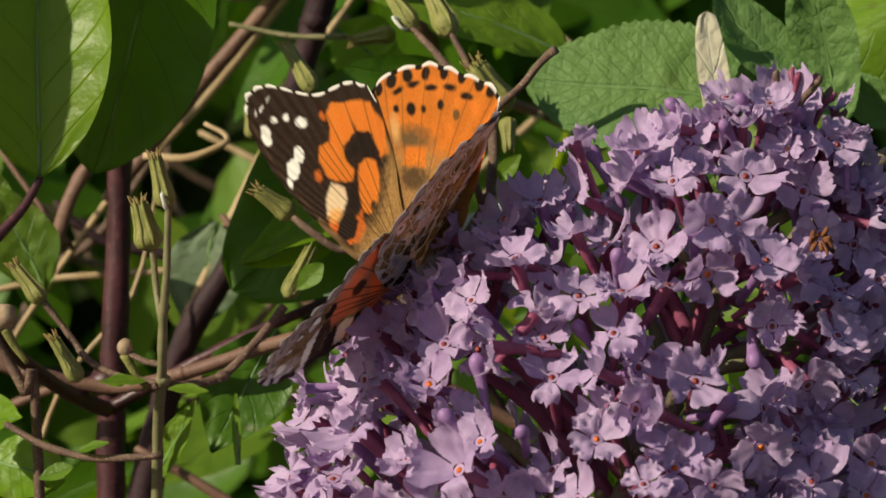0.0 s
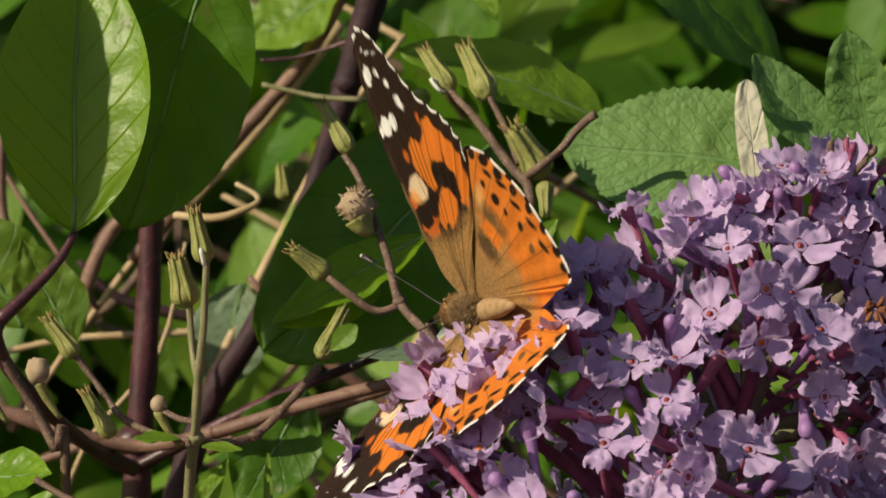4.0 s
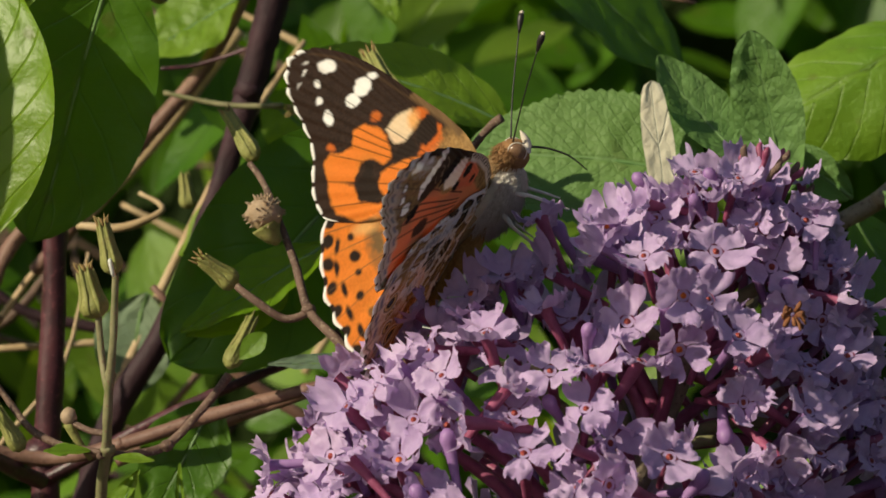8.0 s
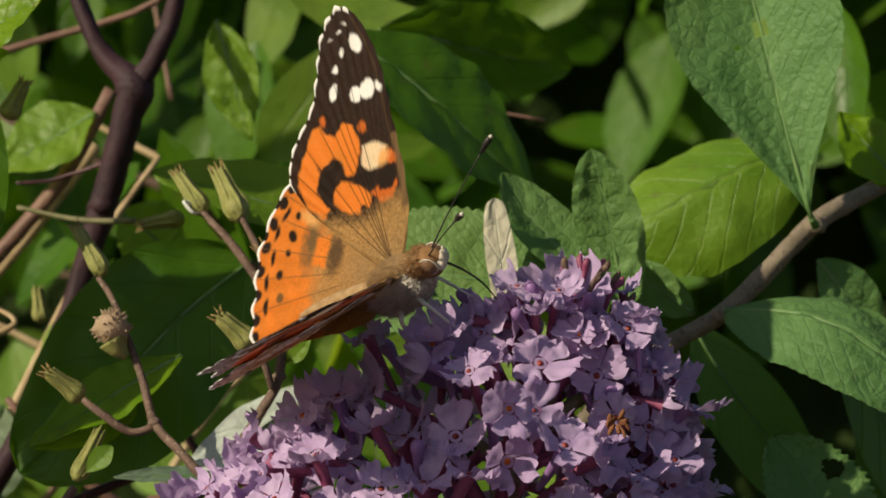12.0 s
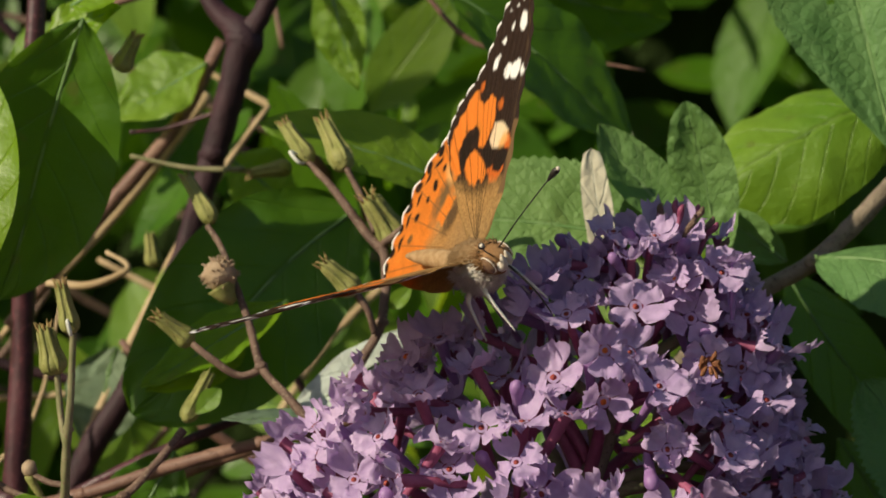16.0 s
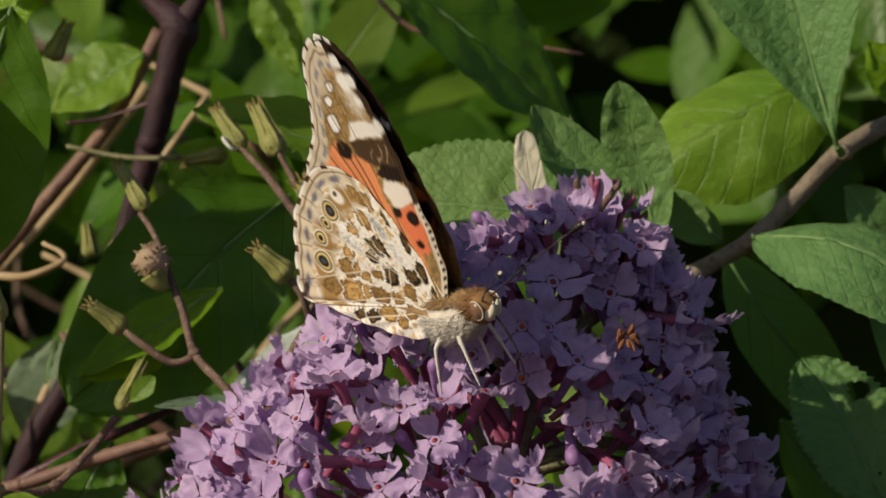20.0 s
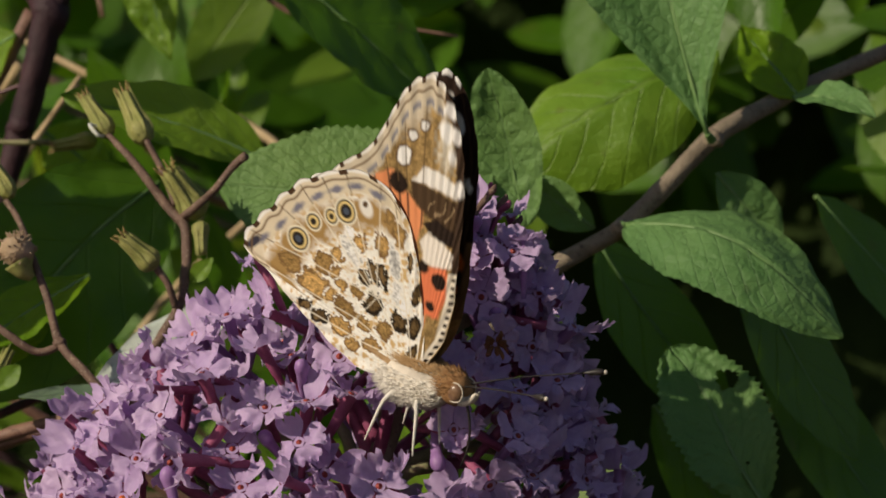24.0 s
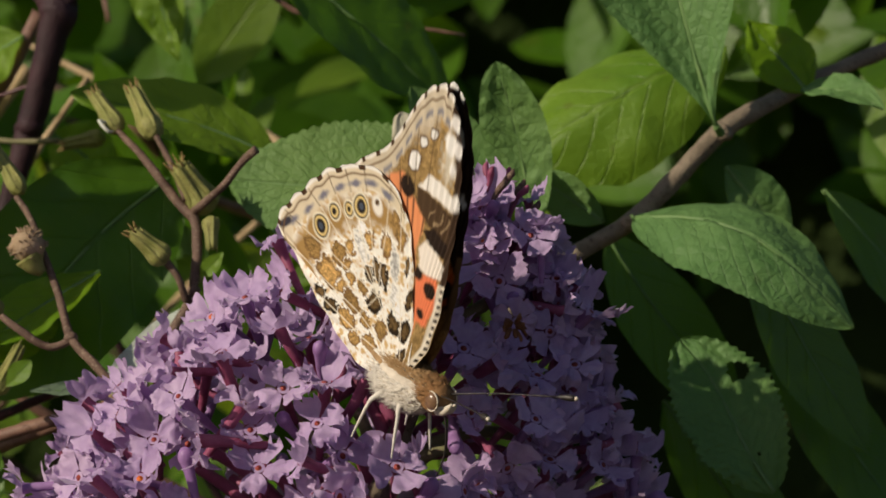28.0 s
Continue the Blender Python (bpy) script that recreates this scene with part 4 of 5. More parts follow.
rnd = random.Random(21)
GAPS = ((Vector((-7.8, -14.0, -18.6)) - CORE, 6.0), (Vector((-0.5, -18.0, -27.4)) - CORE, 6.0), (Vector((-1.0, -12.0, -11.4)) - CORE, 4.5), (Vector((17.8, -14.0, -7.2)) - CORE, 9.0), (Vector((25.6, -4.0, 4.4)) - CORE, 7.0), (Vector((16.0, -12.0, -20.0)) - CORE, 5.0))
PERCH = Vector((-15.0, 4.0, -6.2)) - CORE  # kept free for the butterfly's wing
heads, tries, count = [], 0, 0
while tries < 5000:
    tries += 1
    h, phi = rnd.uniform(-0.6, 0.98), rnd.uniform(-math.pi, math.pi)
    p, n = spike_place(h, phi)
    rear = 0.4 < phi < math.pi - 0.4
    if rear and any((p - q).length < 11 for q in heads):
        continue
    if any((p - g).length < r for g, r in GAPS) or any((p - q).length < (10.4 if h < 0.75 else 6.4) for q in heads):
        continue
    heads.append(p)
    tip = h > 0.82
    deep = (8 if tip else 11.5) + 3.5 * noise.noise((h * 4, phi * 2.5, 0))
    foot = spike_place(h, phi, deep)[0]
    side, up = frame_of(n)
    m = rnd.randint(4, 5) if tip or rear else rnd.randint(6, 9)
    aim = (n + AXIS * 0.35).normalized()
    for i in range(m):
        lean = 1.05 * math.sqrt((i + 0.2) / m)
        d = (aim + (side * math.cos(i * 2.4 + h * 9) + up * math.sin(i * 2.4 + h * 9)) * lean).normalized()
        reach = (7.0 if tip else 10.6) + rnd.uniform(-2.8, 2.4)
        face = (d + Vector((rnd.gauss(-0.22, 0.36), rnd.gauss(-0.08, 0.36), rnd.gauss(0.15, 0.36)))).normalized()
        pick, roll, opened, size = rnd.randrange(14), rnd.uniform(0, 6.28), rnd.random() > (0.09 if not tip else 0.3), rnd.uniform(0.80, 1.02) * (0.84 if tip else 1)
        if (foot + d * reach - PERCH).length > 4.2:
            floret(foot + d * reach, face, pick, roll, opened, size)
        count += 1
    fs = bmesh.new()
    root = AXIS * 52 * max(-0.9, h - 0.25)
    tube(fs, [(*root, 0.9), (*(root.lerp(foot, 0.6) + AXIS * 1.5), 0.8), (*foot, 0.6)], 7, 3, 0.15, count)
    part("flower_stalk", fs, M_TUBE if count % 3 else M_GREENSTALK, spike)
for k in range(12):
    p, n = spike_place(0.94 + 0.004 * k, k * 2.4, 1.0)
    bd = bmesh.new()
    q = p + (n + AXIS).normalized() * 2.0
    tube(bd, [(*(p - AXIS * 3), 0.25), (*p, 0.32), (*(q - AXIS * 0.6), 0.42), (*(q + AXIS * 0.1), 0.12)], 7, 3, 0.15, k)
    part("closed_bud", bd, M_TUBE if k % 2 else M_TWIG, spike, "small brownish closed bud")
st = bmesh.new()
tube(st, [(*(Vector((20, 30, -915))), 4.0), (*(Vector((8, 20, -300))), 3.0), (*(AXIS * -60), 2.2), (*(AXIS * 0), 1.8), (*(AXIS * 48), 0.8)], 10, 6, 0.1)
part("main_stalk", st, M_BARK, spike, "greyish main stalk of the spike")
for k in range(14):
    dm = bmesh.new()
    c = Vector((29.6, -8.0, -2.8)) - CORE
    d = Vector((math.cos(k * 2.4), -0.3, math.sin(k * 2.4) * 0.5)).normalized()
    tube(dm, [(*(c + d * 0.4), 0.2), (*(c + d * (0.6 + 0.25 * (k % 4)) + Vector((0, -0.3 * (k % 2), 0.5 * math.sin(k * 1.7)))), 0.3), (*(c + d * (1.0 + 0.3 * (k % 3)) + Vector((0, 0, 0.7 * math.cos(k * 2.9) - 0.4))), 0.1)], 5, 3, 0.4, k)
    part("withered_petal", dm, M_DEADPETAL, spike, "rusty brown withered petal")


# ---- the butterfly ----
def smooth_outline(points, steps):
    n = len(points)
    out = []
    for i in range(n - 1):
        p0, p1, p2, p3 = (np.array(points[max(0, min(n - 1, i + k))]) for k in (-1, 0, 1, 2))
        for j in range(steps):
            f = j / steps
            out.append(0.5 * (2 * p1 + (p2 - p0) * f + (2 * p0 - 5 * p1 + 4 * p2 - p3) * f * f + (3 * p1 - p0 - 3 * p2 + p3) * f ** 3))
    out.append(np.array(points[-1]))
    return np.array(out)


def value_noise(a, q, scale, seed):
    """Smooth noise over arrays, -1 to 1."""
    r = np.random.RandomState(seed).uniform(-1, 1, (64, 64))
    x, y = a * scale + 100.3, q * scale + 100.7
    i, j = np.floor(x).astype(int), np.floor(y).astype(int)
    f, g = x - i, y - j
    f, g = f * f * (3 - 2 * f), g * g * (3 - 2 * g)
    at = lambda m, n: r[m % 64, n % 64]  # noqa: E731
    return (at(i, j) * (1 - f) + at(i + 1, j) * f) * (1 - g) + (at(i, j + 1) * (1 - f) + at(i + 1, j + 1) * f) * g


BLACK, BROWN, ORANGE, DEEPORANGE = (0.022, 0.014, 0.011), (0.075, 0.040, 0.022), (0.78, 0.24, 0.035), (0.62, 0.15, 0.025)
WHITE, UMBER, PALEORANGE = (0.88, 0.87, 0.84), (0.15, 0.085, 0.04), (0.82, 0.45, 0.16)


def lay(col, mask, colour, w=None):
    """Lay a colour where a signed distance is below nought, with a soft edge."""
    k = np.clip(0.5 - mask / (w or 0.22), 0, 1)[:, None]
    return col * (1 - k) + np.array(colour) * k


def oval(a, q, ca, cq, ra, rq, turn=0.0):
    c, s = math.cos(radians(turn)), math.sin(radians(turn))
    u, v = (a - ca) * c + (q - cq) * s, -(a - ca) * s + (q - cq) * c
    return (np.hypot(u / ra, v / rq) - 1) * min(ra, rq)


def bar(a, q, p0, p1, r):
    """Distance to a straight stroke of half-width r."""
    d = np.array(p1) - np.array(p0)
    f = np.clip(((a - p0[0]) * d[0] + (q - p0[1]) * d[1]) / (d @ d), 0, 1)
    return np.hypot(a - p0[0] - f * d[0], q - p0[1] - f * d[1]) - r


def veins_of(a, q, targets, r):
    return np.min([bar(a, q, (0.5, 0.6), p, r) for p in targets], 0)


FORE = [(0, -0.6), (3.5, -3.2), (7.8, -4.5), (12, -5.0), (16, -5.4), (19.5, -5.7), (23, -5.7), (26, -5.3), (29, -4.5), (31, -3.3), (32, -1.9), (31.3, 0), (29.8, 1.6), (27.6, 3.0), (25.4, 4.3), (23.2, 6.0), (21.7, 8.3), (20.4, 10.2), (18.7, 11.4), (16.8, 11.9), (12, 10.0), (6, 6.0), (0, 1.8)]
HIND = [(0.5, -0.8), (4, -0.9), (9, -0.6), (13.2, 0.1), (16.8, 1.5), (19.4, 3.7), (20.7, 6.6), (20.4, 9.7), (19.4, 12.8), (18.2, 15.4), (16.4, 17.4), (14.6, 19.3), (12.8, 21.2), (10.8, 22.2), (9.4, 21.2), (7.7, 18.6), (5.2, 15.9), (3, 13), (1.2, 10.8), (-0.8, 7.5), (-1.4, 4.4), (-1.2, 1.6)]
FORE_VEINS = [(31.5, -1.5), (29.8, 1.6), (27.6, 3.0), (25.4, 4.3), (23.2, 6.0), (21.2, 9.0), (18.7, 11.4)]
DARK = (0.034, 0.019, 0.014)


def patch(a, q, pts):
    """Signed distance to a closed shape, below nought inside."""
    d, inside = np.full(a.shape, 99.0), np.zeros(a.shape, bool)
    for (x0, y0), (x1, y1) in zip(pts, pts[1:] + pts[:1]):
        d = np.minimum(d, bar(a, q, (x0, y0), (x1, y1), 0.0))
        cross = (y0 > q) != (y1 > q)
        inside ^= cross & (a < (x1 - x0) * (q - y0) / (y1 - y0 + 1e-12) + x0)
    return np.where(inside, -d, d)


def costa_gap(a, q):
    """How far a place lies behind the wing's leading edge."""
    return q - np.interp(a, (0, 3.5, 7.8, 12, 16, 19.5, 23, 26, 29, 31), (-0.6, -3.2, -4.5, -5.0, -5.4, -5.7, -5.7, -5.3, -4.5, -3.3))


def fringe_of(col, a, q, rn, k, out, count, white, dark):
    """The white fringe of the outer margin, broken by dark tufts where the veins end."""
    wob = np.cos(k * 2 * np.pi * count)
    rim = np.where(out, 0.983 - 0.004 * wob - rn, 1)
    col = lay(col, rim * 30, white, 0.25)
    tuft = out & (rn > 0.976) & (wob < -0.7)
    return np.where(tuft[:, None], np.array(dark), col)


def fore_upper(a, q, rn, k):
    n1, n2 = value_noise(a, q, 0.9, 1), value_noise(a, q, 2.6, 2)
    grit = value_noise(a, q, 5.0, 21)
    a0, q0 = a, q
    a, q = a + 0.16 * n1 + 0.10 * n2, q + 0.16 * value_noise(a, q, 0.9, 3) + 0.08 * grit
    col = np.tile(np.array(DARK), (len(a), 1)) * (1 + 0.25 * grit)[:, None]
    col = lay(col, patch(a, q, [(18.0, 3.2), (18.8, 1.8), (18.1, 0.4), (15.7, 0.0), (14.4, 0.5), (12.5, 2.4), (13.1, 3.5), (14.9, 3.5), (15.9, 4.4), (15.8, 6.8), (18.3, 8.1), (19.5, 7.7), (20.8, 6.6), (20.4, 5.2), (19.0, 4.4)]), ORANGE, 0.35)
    col = lay(col, patch(a, q, [(20.0, 7.3), (18.2, 9.2), (16.2, 10.8), (13.2, 10.5), (10.4, 8.6), (11.2, 7.3), (13.6, 8.3), (15.7, 7.2), (18.3, 7.6)]), ORANGE, 0.4)
    col = lay(col, oval(a, q, 16.9, -0.9, 0.8, 0.6, 20), DEEPORANGE, 0.35)
    col = lay(col, oval(a, q, 20.8, 4.6, 0.6, 0.45, 0), DEEPORANGE, 0.35)
    col = lay(col, patch(a, q, [(12.6, 5.9), (13.1, 4.6), (12.1, 3.1), (9.4, 0.6), (8.2, 1.2), (8.0, 3.1), (9.8, 5.6), (11.2, 6.5)]), ORANGE, 0.35)
    col = lay(col, patch(a, q, [(9.7, 0.6), (7.6, -0.2), (7.1, -2.3), (8.4, -3.4), (9.8, -3.2)]), DEEPORANGE, 0.35)
    col = lay(col, oval(a, q, 11.6, -3.6, 1.0, 0.8, 10), DEEPORANGE, 0.35)
    col = lay(col, patch(a, q, [(14.9, -0.1), (14.4, -2.1), (13.2, -3.5), (12.1, -3.0), (11.6, -1.4), (12.0, 0.2), (13.2, 0.8)]), (0.83, 0.66, 0.44), 0.4)
    col = lay(col, oval(a, q, 12.2, -2.6, 0.8, 1.0, 30), PALEORANGE, 0.8)
    col = lay(col, patch(a, q, [(10.7, -3.7), (11.3, -1.7), (10.6, -0.6), (9.0, -0.5), (8.5, -2.5), (9.4, -3.6)]), BLACK, 0.25)
    col = lay(col, patch(a, q, [(15.6, 4.0), (14.3, 3.7), (13.9, 5.2), (12.7, 5.6), (11.7, 6.6), (12.3, 7.6), (14.0, 8.1), (15.4, 7.1), (15.0, 5.5)]), BLACK, 0.25)
    col = lay(col, patch(a, q, [(12.4, 2.5), (12.2, 1.0), (11.4, -0.7), (9.9, 0.2), (10.9, 1.8)]), BLACK, 0.25)
    col = lay(col, oval(a, q, 8.1, 2.4, 0.75, 0.6, 30), DARK, 0.3)
    base = a - 7.4 - 0.55 * np.clip(q - 3, 0, 9) + 0.4 * n2
    col = lay(col, base, (0.40, 0.235, 0.085), 2.2)
    col = lay(col, a - 4.0, (0.36, 0.22, 0.09), 4)
    col = col * (1 + np.where(base < 1, 0.30, 0.05) * grit)[:, None]
    gap = costa_gap(a0, q0)
    col = np.where((a > 5.5)[:, None], lay(col, gap - 0.75, (0.20, 0.12, 0.055), 0.5), col)
    col = np.where((a > 14)[:, None], lay(col, gap - 0.8, DARK, 0.5), col)
    for row in ((26.3, -3.3, 1.35, 0.85, 18), (26.5, -1.0, 0.45, 0.40, 0), (25.2, 0.7, 0.5, 0.45, 0), (22.8, 1.8, 1.0, 0.72, -32), (20.8, -1.3, 0.95, 0.85, 30), (20.4, -3.1, 1.15, 1.0, 20), (19.9, -4.7, 0.7, 0.45, 10), (28.8, -1.3, 0.45, 0.22, 50), (28.7, 0.3, 0.4, 0.22, 70), (29.4, -2.4, 0.45, 0.2, 40)):
        col = lay(col, oval(a, q, *row), WHITE, 0.22)
    col = lay(col, veins_of(a0, q0, FORE_VEINS, 0.045), BLACK, 0.12)
    out = (a0 > 15.5) & (k > 0.40)
    col = np.where(out[:, None], lay(col, (0.93 - 0.01 * np.cos(k * 44 * np.pi) - rn) * 25, DARK, 0.5), col)
    return fringe_of(col, a0, q0, rn, k, out, 22, WHITE, DARK)


def hind_upper(a, q, rn, k):
    n1, n2, n3 = value_noise(a, q, 0.9, 4), value_noise(a, q, 2.4, 15), value_noise(a, q, 6.0, 16)
    a0, q0 = a, q
    a, q = a + 0.12 * n1 + 0.07 * n2, q + 0.12 * value_noise(a, q, 0.9, 17)
    col = np.tile(np.array(ORANGE), (len(a), 1)) * (0.95 + 0.08 * n1[:, None] + 0.05 * n3[:, None])
    r = np.hypot(a, q * 0.92)
    col = lay(col, r - 13.6 + 0.7 * n1, (0.46, 0.245, 0.085), 3.0)
    col = lay(col, r - 8.0 + 0.5 * n1, (0.38, 0.225, 0.095), 4.0)
    col = lay(col, oval(a, q, 12.8, 7.6, 1.2, 2.9, 30) + 0.3 * n2, (0.20, 0.12, 0.05), 1.4)
    col = lay(col, oval(a, q, 8.8, 6.0, 1.3, 2.2, 30) + 0.3 * n2, (0.13, 0.075, 0.035), 1.2)
    col = lay(col, patch(a, q, [(10.8, 5.0), (12.2, 6.8), (10.8, 9.4), (8.8, 8.2)]), ORANGE, 0.5)
    col = lay(col, oval(a, q, 14.8, 6.2, 1.5, 0.7, 20), PALEORANGE, 0.8)
    col = lay(col, q - 2.2 - 0.16 * a, (0.33, 0.20, 0.085), 1.5)
    col = col * (1 + np.where(r < 13, 0.22, 0.05) * n3)[:, None]
    for x, y, big, shade in ((16.5, 7.3, 0.5, BLACK), (15.5, 9.4, 0.74, BLACK), (14.5, 11.2, 0.5, BLACK), (13.6, 13.7, 0.6, BLACK), (11.6, 15.3, 0.62, (0.20, 0.10, 0.035))):
        col = lay(col, oval(a, q, x, y, big, big * 0.9), shade, 0.25)
    for x, y, tn in ((18.1, 8.6, -80), (17.7, 11.0, -70), (16.1, 13.3, -60), (14.7, 15.8, -50), (12.7, 17.6, -50)):
        col = lay(col, oval(a, q, x, y, 0.9, 0.38, tn), BLACK, 0.25)
    for x, y in ((19.7, 6.0), (19.6, 8.2), (18.9, 10.7), (17.8, 13.3), (16.6, 15.9), (14.8, 17.9), (12.9, 19.8), (11.4, 21.1)):
        col = lay(col, oval(a, q, x, y, 0.85, 0.72, 60), BLACK, 0.25)
    tips = [(20.6, 7.4), (20, 10.2), (18.6, 14), (16.4, 17.0), (14, 20), (11.2, 22)]
    col = np.where((r > 9)[:, None], lay(col, veins_of(a0, q0, tips, 0.04), UMBER, 0.13), col)
    out = (k > 0.24) & (k < 0.68)
    return fringe_of(col, a0, q0, rn, k, out, 17, WHITE, BLACK)


def fore_lower(a, q, rn, k):
    n1, n2 = value_noise(a, q, 0.9, 5), value_noise(a, q, 2.5, 6)
    grit = value_noise(a, q, 5.5, 22)
    a0, q0 = a, q
    a, q = a + 0.16 * n1 + 0.10 * n2, q + 0.16 * value_noise(a, q, 0.9, 7) + 0.08 * grit
    gap = costa_gap(a0, q0)
    col = np.tile(np.array((0.33, 0.215, 0.085)), (len(a), 1)) * (1 + 0.35 * n2 + 0.25 * grit)[:, None]
    col = lay(col, oval(a, q, 27.6, 0.2, 2.4, 1.3, -40) + 0.5 * n2, (0.60, 0.52, 0.40), 1.6)
    col = lay(col, oval(a, q, 24.0, -3.6, 2.6, 1.0, 0) + 0.5 * n2, (0.66, 0.60, 0.48), 1.0)
    col = lay(col, oval(a, q, 29.6, -1.8, 1.1, 0.9, 30) + 0.3 * n2, WHITE, 0.7)
    orange = patch(a, q, [(21.2, 2.8), (18.6, 1.0), (17.2, -0.6), (15.8, -0.5), (13.8, 0.2), (11.4, -0.3), (6.0, -1.2), (2.0, 0.5), (4.0, 4.0), (12, 9.5), (17, 11.6), (19.4, 8.0)])
    col = lay(col, orange, (0.80, 0.30, 0.13), 0.4)
    col = np.where((a0 > 8)[:, None], lay(col, np.where(orange < 0, veins_of(a0, q0, FORE_VEINS, 0.10), 9), (0.16, 0.07, 0.04), 0.14), col)
    col = lay(col, oval(a, q, 15.2, 4.2, 1.5, 1.1, 30), (0.10, 0.05, 0.03), 0.3)
    col = lay(col, oval(a, q, 19.8, 2.3, 1.25, 1.1, 30), BLACK, 0.3)
    col = lay(col, patch(a, q, [(20.4, 0.9), (19.6, -2.6), (18.5, -5.0), (14.0, -4.8), (15.6, -2.9), (16.8, -0.8), (18.4, 0.8)]), (0.075, 0.045, 0.025), 0.35)
    streak = np.abs(np.sin((a * 0.55 + q) * 2.3 + n1)) - 0.25
    col = np.where((patch(a, q, [(18.6, -0.8), (18.4, -4.4), (15.6, -4.8), (16.8, -1.4)]) < 0)[:, None], lay(col, streak, (0.34, 0.24, 0.14), 0.3), col)
    col = lay(col, patch(a, q, [(15.9, -0.5), (16.4, -2.0), (15.3, -4.6), (13.7, -4.8), (14.1, -3.0), (14.9, -1.2)]), BLACK, 0.25)
    col = lay(col, patch(a, q, [(14.0, -0.3), (14.9, -1.2), (14.1, -3.2), (12.8, -4.6), (11.5, -4.2), (11.3, -2.2), (11.8, -0.8)]), (0.84, 0.78, 0.70), 0.3)
    col = lay(col, patch(a, q, [(11.4, -0.5), (11.3, -3.6), (8.8, -4.0), (5.8, -2.4), (6.0, -0.6)]), (0.82, 0.22, 0.10), 0.35)
    for row in ((9.8, -2.6, 0.95, 0.8, 30), (7.1, -1.6, 0.55, 0.5, 0), (11.2, -0.8, 0.75, 0.6, 30)):
        col = lay(col, oval(a, q, *row), BLACK, 0.25)
    col = lay(col, patch(a, q, [(20.4, 0.6), (21.9, -1.0), (21.4, -3.2), (20.3, -5.2), (18.6, -5.2), (19.8, -2.7)]), (0.87, 0.84, 0.79), 0.3)
    for x, y, ra, rq, tn in ((22.9, 1.6, 1.05, 0.8, -30), (25.2, 0.6, 0.5, 0.45, 0), (26.4, -1.0, 0.48, 0.42, 0)):
        col = lay(col, oval(a, q, x, y, ra + 0.22, rq + 0.22, tn), (0.12, 0.07, 0.035), 0.2)
        col = lay(col, oval(a, q, x, y, ra, rq, tn), WHITE, 0.22)
    for row in ((25.9, -3.6, 1.2, 0.75, 15), (23.4, -4.4, 0.9, 0.45, 10), (28.2, -3.2, 0.7, 0.4, 30)):
        col = lay(col, oval(a, q, *row), WHITE, 0.4)
    dark_edge = np.where(a > 9, gap - 0.85 - 0.15 * n2, 9)
    col = lay(col, dark_edge, (0.05, 0.03, 0.02), 0.35)
    for x in (20.0, 25.6, 28.2):
        col = lay(col, oval(a0, gap, x, 0.5, 0.9, 0.6), (0.85, 0.83, 0.8), 0.3)
    pale = np.where(a < 11, np.abs(gap - 0.55) - 0.55, 9)
    col = lay(col, pale, (0.72, 0.66, 0.55), 0.3)
    col = np.where((np.sin(a0 * 7.5) > 0.15)[:, None], lay(col, np.where(a < 11, np.abs(gap - 0.35) - 0.28, 9), BLACK, 0.2), col)
    col = np.where((a > 20)[:, None], lay(col, veins_of(a0, q0, FORE_VEINS, 0.05), (0.13, 0.08, 0.04), 0.12), col)
    out = (a0 > 15.5) & (k > 0.40)
    wob = np.cos(k * 2 * np.pi * 22)
    col = np.where(out[:, None], lay(col, (0.885 - rn) * 22 + 0.3 * n2, (0.62, 0.54, 0.41), 0.6), col)
    col = np.where((out & (wob > -0.3))[:, None], lay(col, np.abs(rn - 0.905) * 24 - 0.28, (0.27, 0.26, 0.28), 0.35), col)
    col = np.where(out[:, None], lay(col, np.abs(rn - 0.95) * 26 - 0.12, UMBER, 0.25), col)
    return fringe_of(col, a0, q0, rn, k, out, 22, (0.85, 0.82, 0.76), BROWN)


# cells of the marbled underside: place, half-length, half-width
TANCELLS = ((9.4, 15.8, 1.5, 1.0), (7.5, 12.9, 1.6, 1.2), (10.0, 11.5, 1.1, 1.0), (11.0, 9.7, 0.75, 0.6), (9.1, 10.1, 0.8, 0.7), (8.0, 9.4, 0.6, 0.5), (12.8, 6.8, 0.8, 0.7), (13.1, 4.2, 1.1, 0.85), (14.3, 2.2, 1.4, 0.8), (7.4, 7.4, 0.9, 0.5), (5.4, 9.1, 1.2, 0.8), (3.2, 9.6, 1.2, 0.9), (1.6, 8.2, 1.0, 0.8), (3.7, 4.0, 0.9, 0.8), (6.6, 11.0, 0.7, 0.5), (16.2, 3.4, 0.7, 0.5), (1.8, 5.6, 1.0, 0.8), (4.0, 6.7, 0.8, 0.6))
DARKCELLS = ((9.5, 6.5, 1.15, 0.62), (9.9, 5.35, 1.35, 0.50), (9.6, 4.2, 1.3, 0.60), (6.4, 5.5, 1.0, 1.0), (4.95, 2.1, 1.1, 0.8), (4.6, 0.45, 1.1, 0.7), (1.9, 0.7, 0.8, 0.55), (8.1, -0.1, 1.1, 0.35), (4.0, 12.2, 1.1, 0.6), (5.0, 14.0, 0.8, 0.5), (11.6, 0.7, 0.9, 0.4))
WHITECELLS = ((11.4, 7.8, 1.9, 0.75), (11.6, 2.6, 2.2, 0.6), (8.0, 2.4, 1.3, 0.6), (13.9, 8.2, 0.8, 0.4), (6.6, 1.6, 0.9, 0.5))
EYES = ((12.1, 14.8, 1.15), (14.3, 12.8, 0.72), (15.2, 10.5, 0.66), (16.0, 8.7, 1.12))


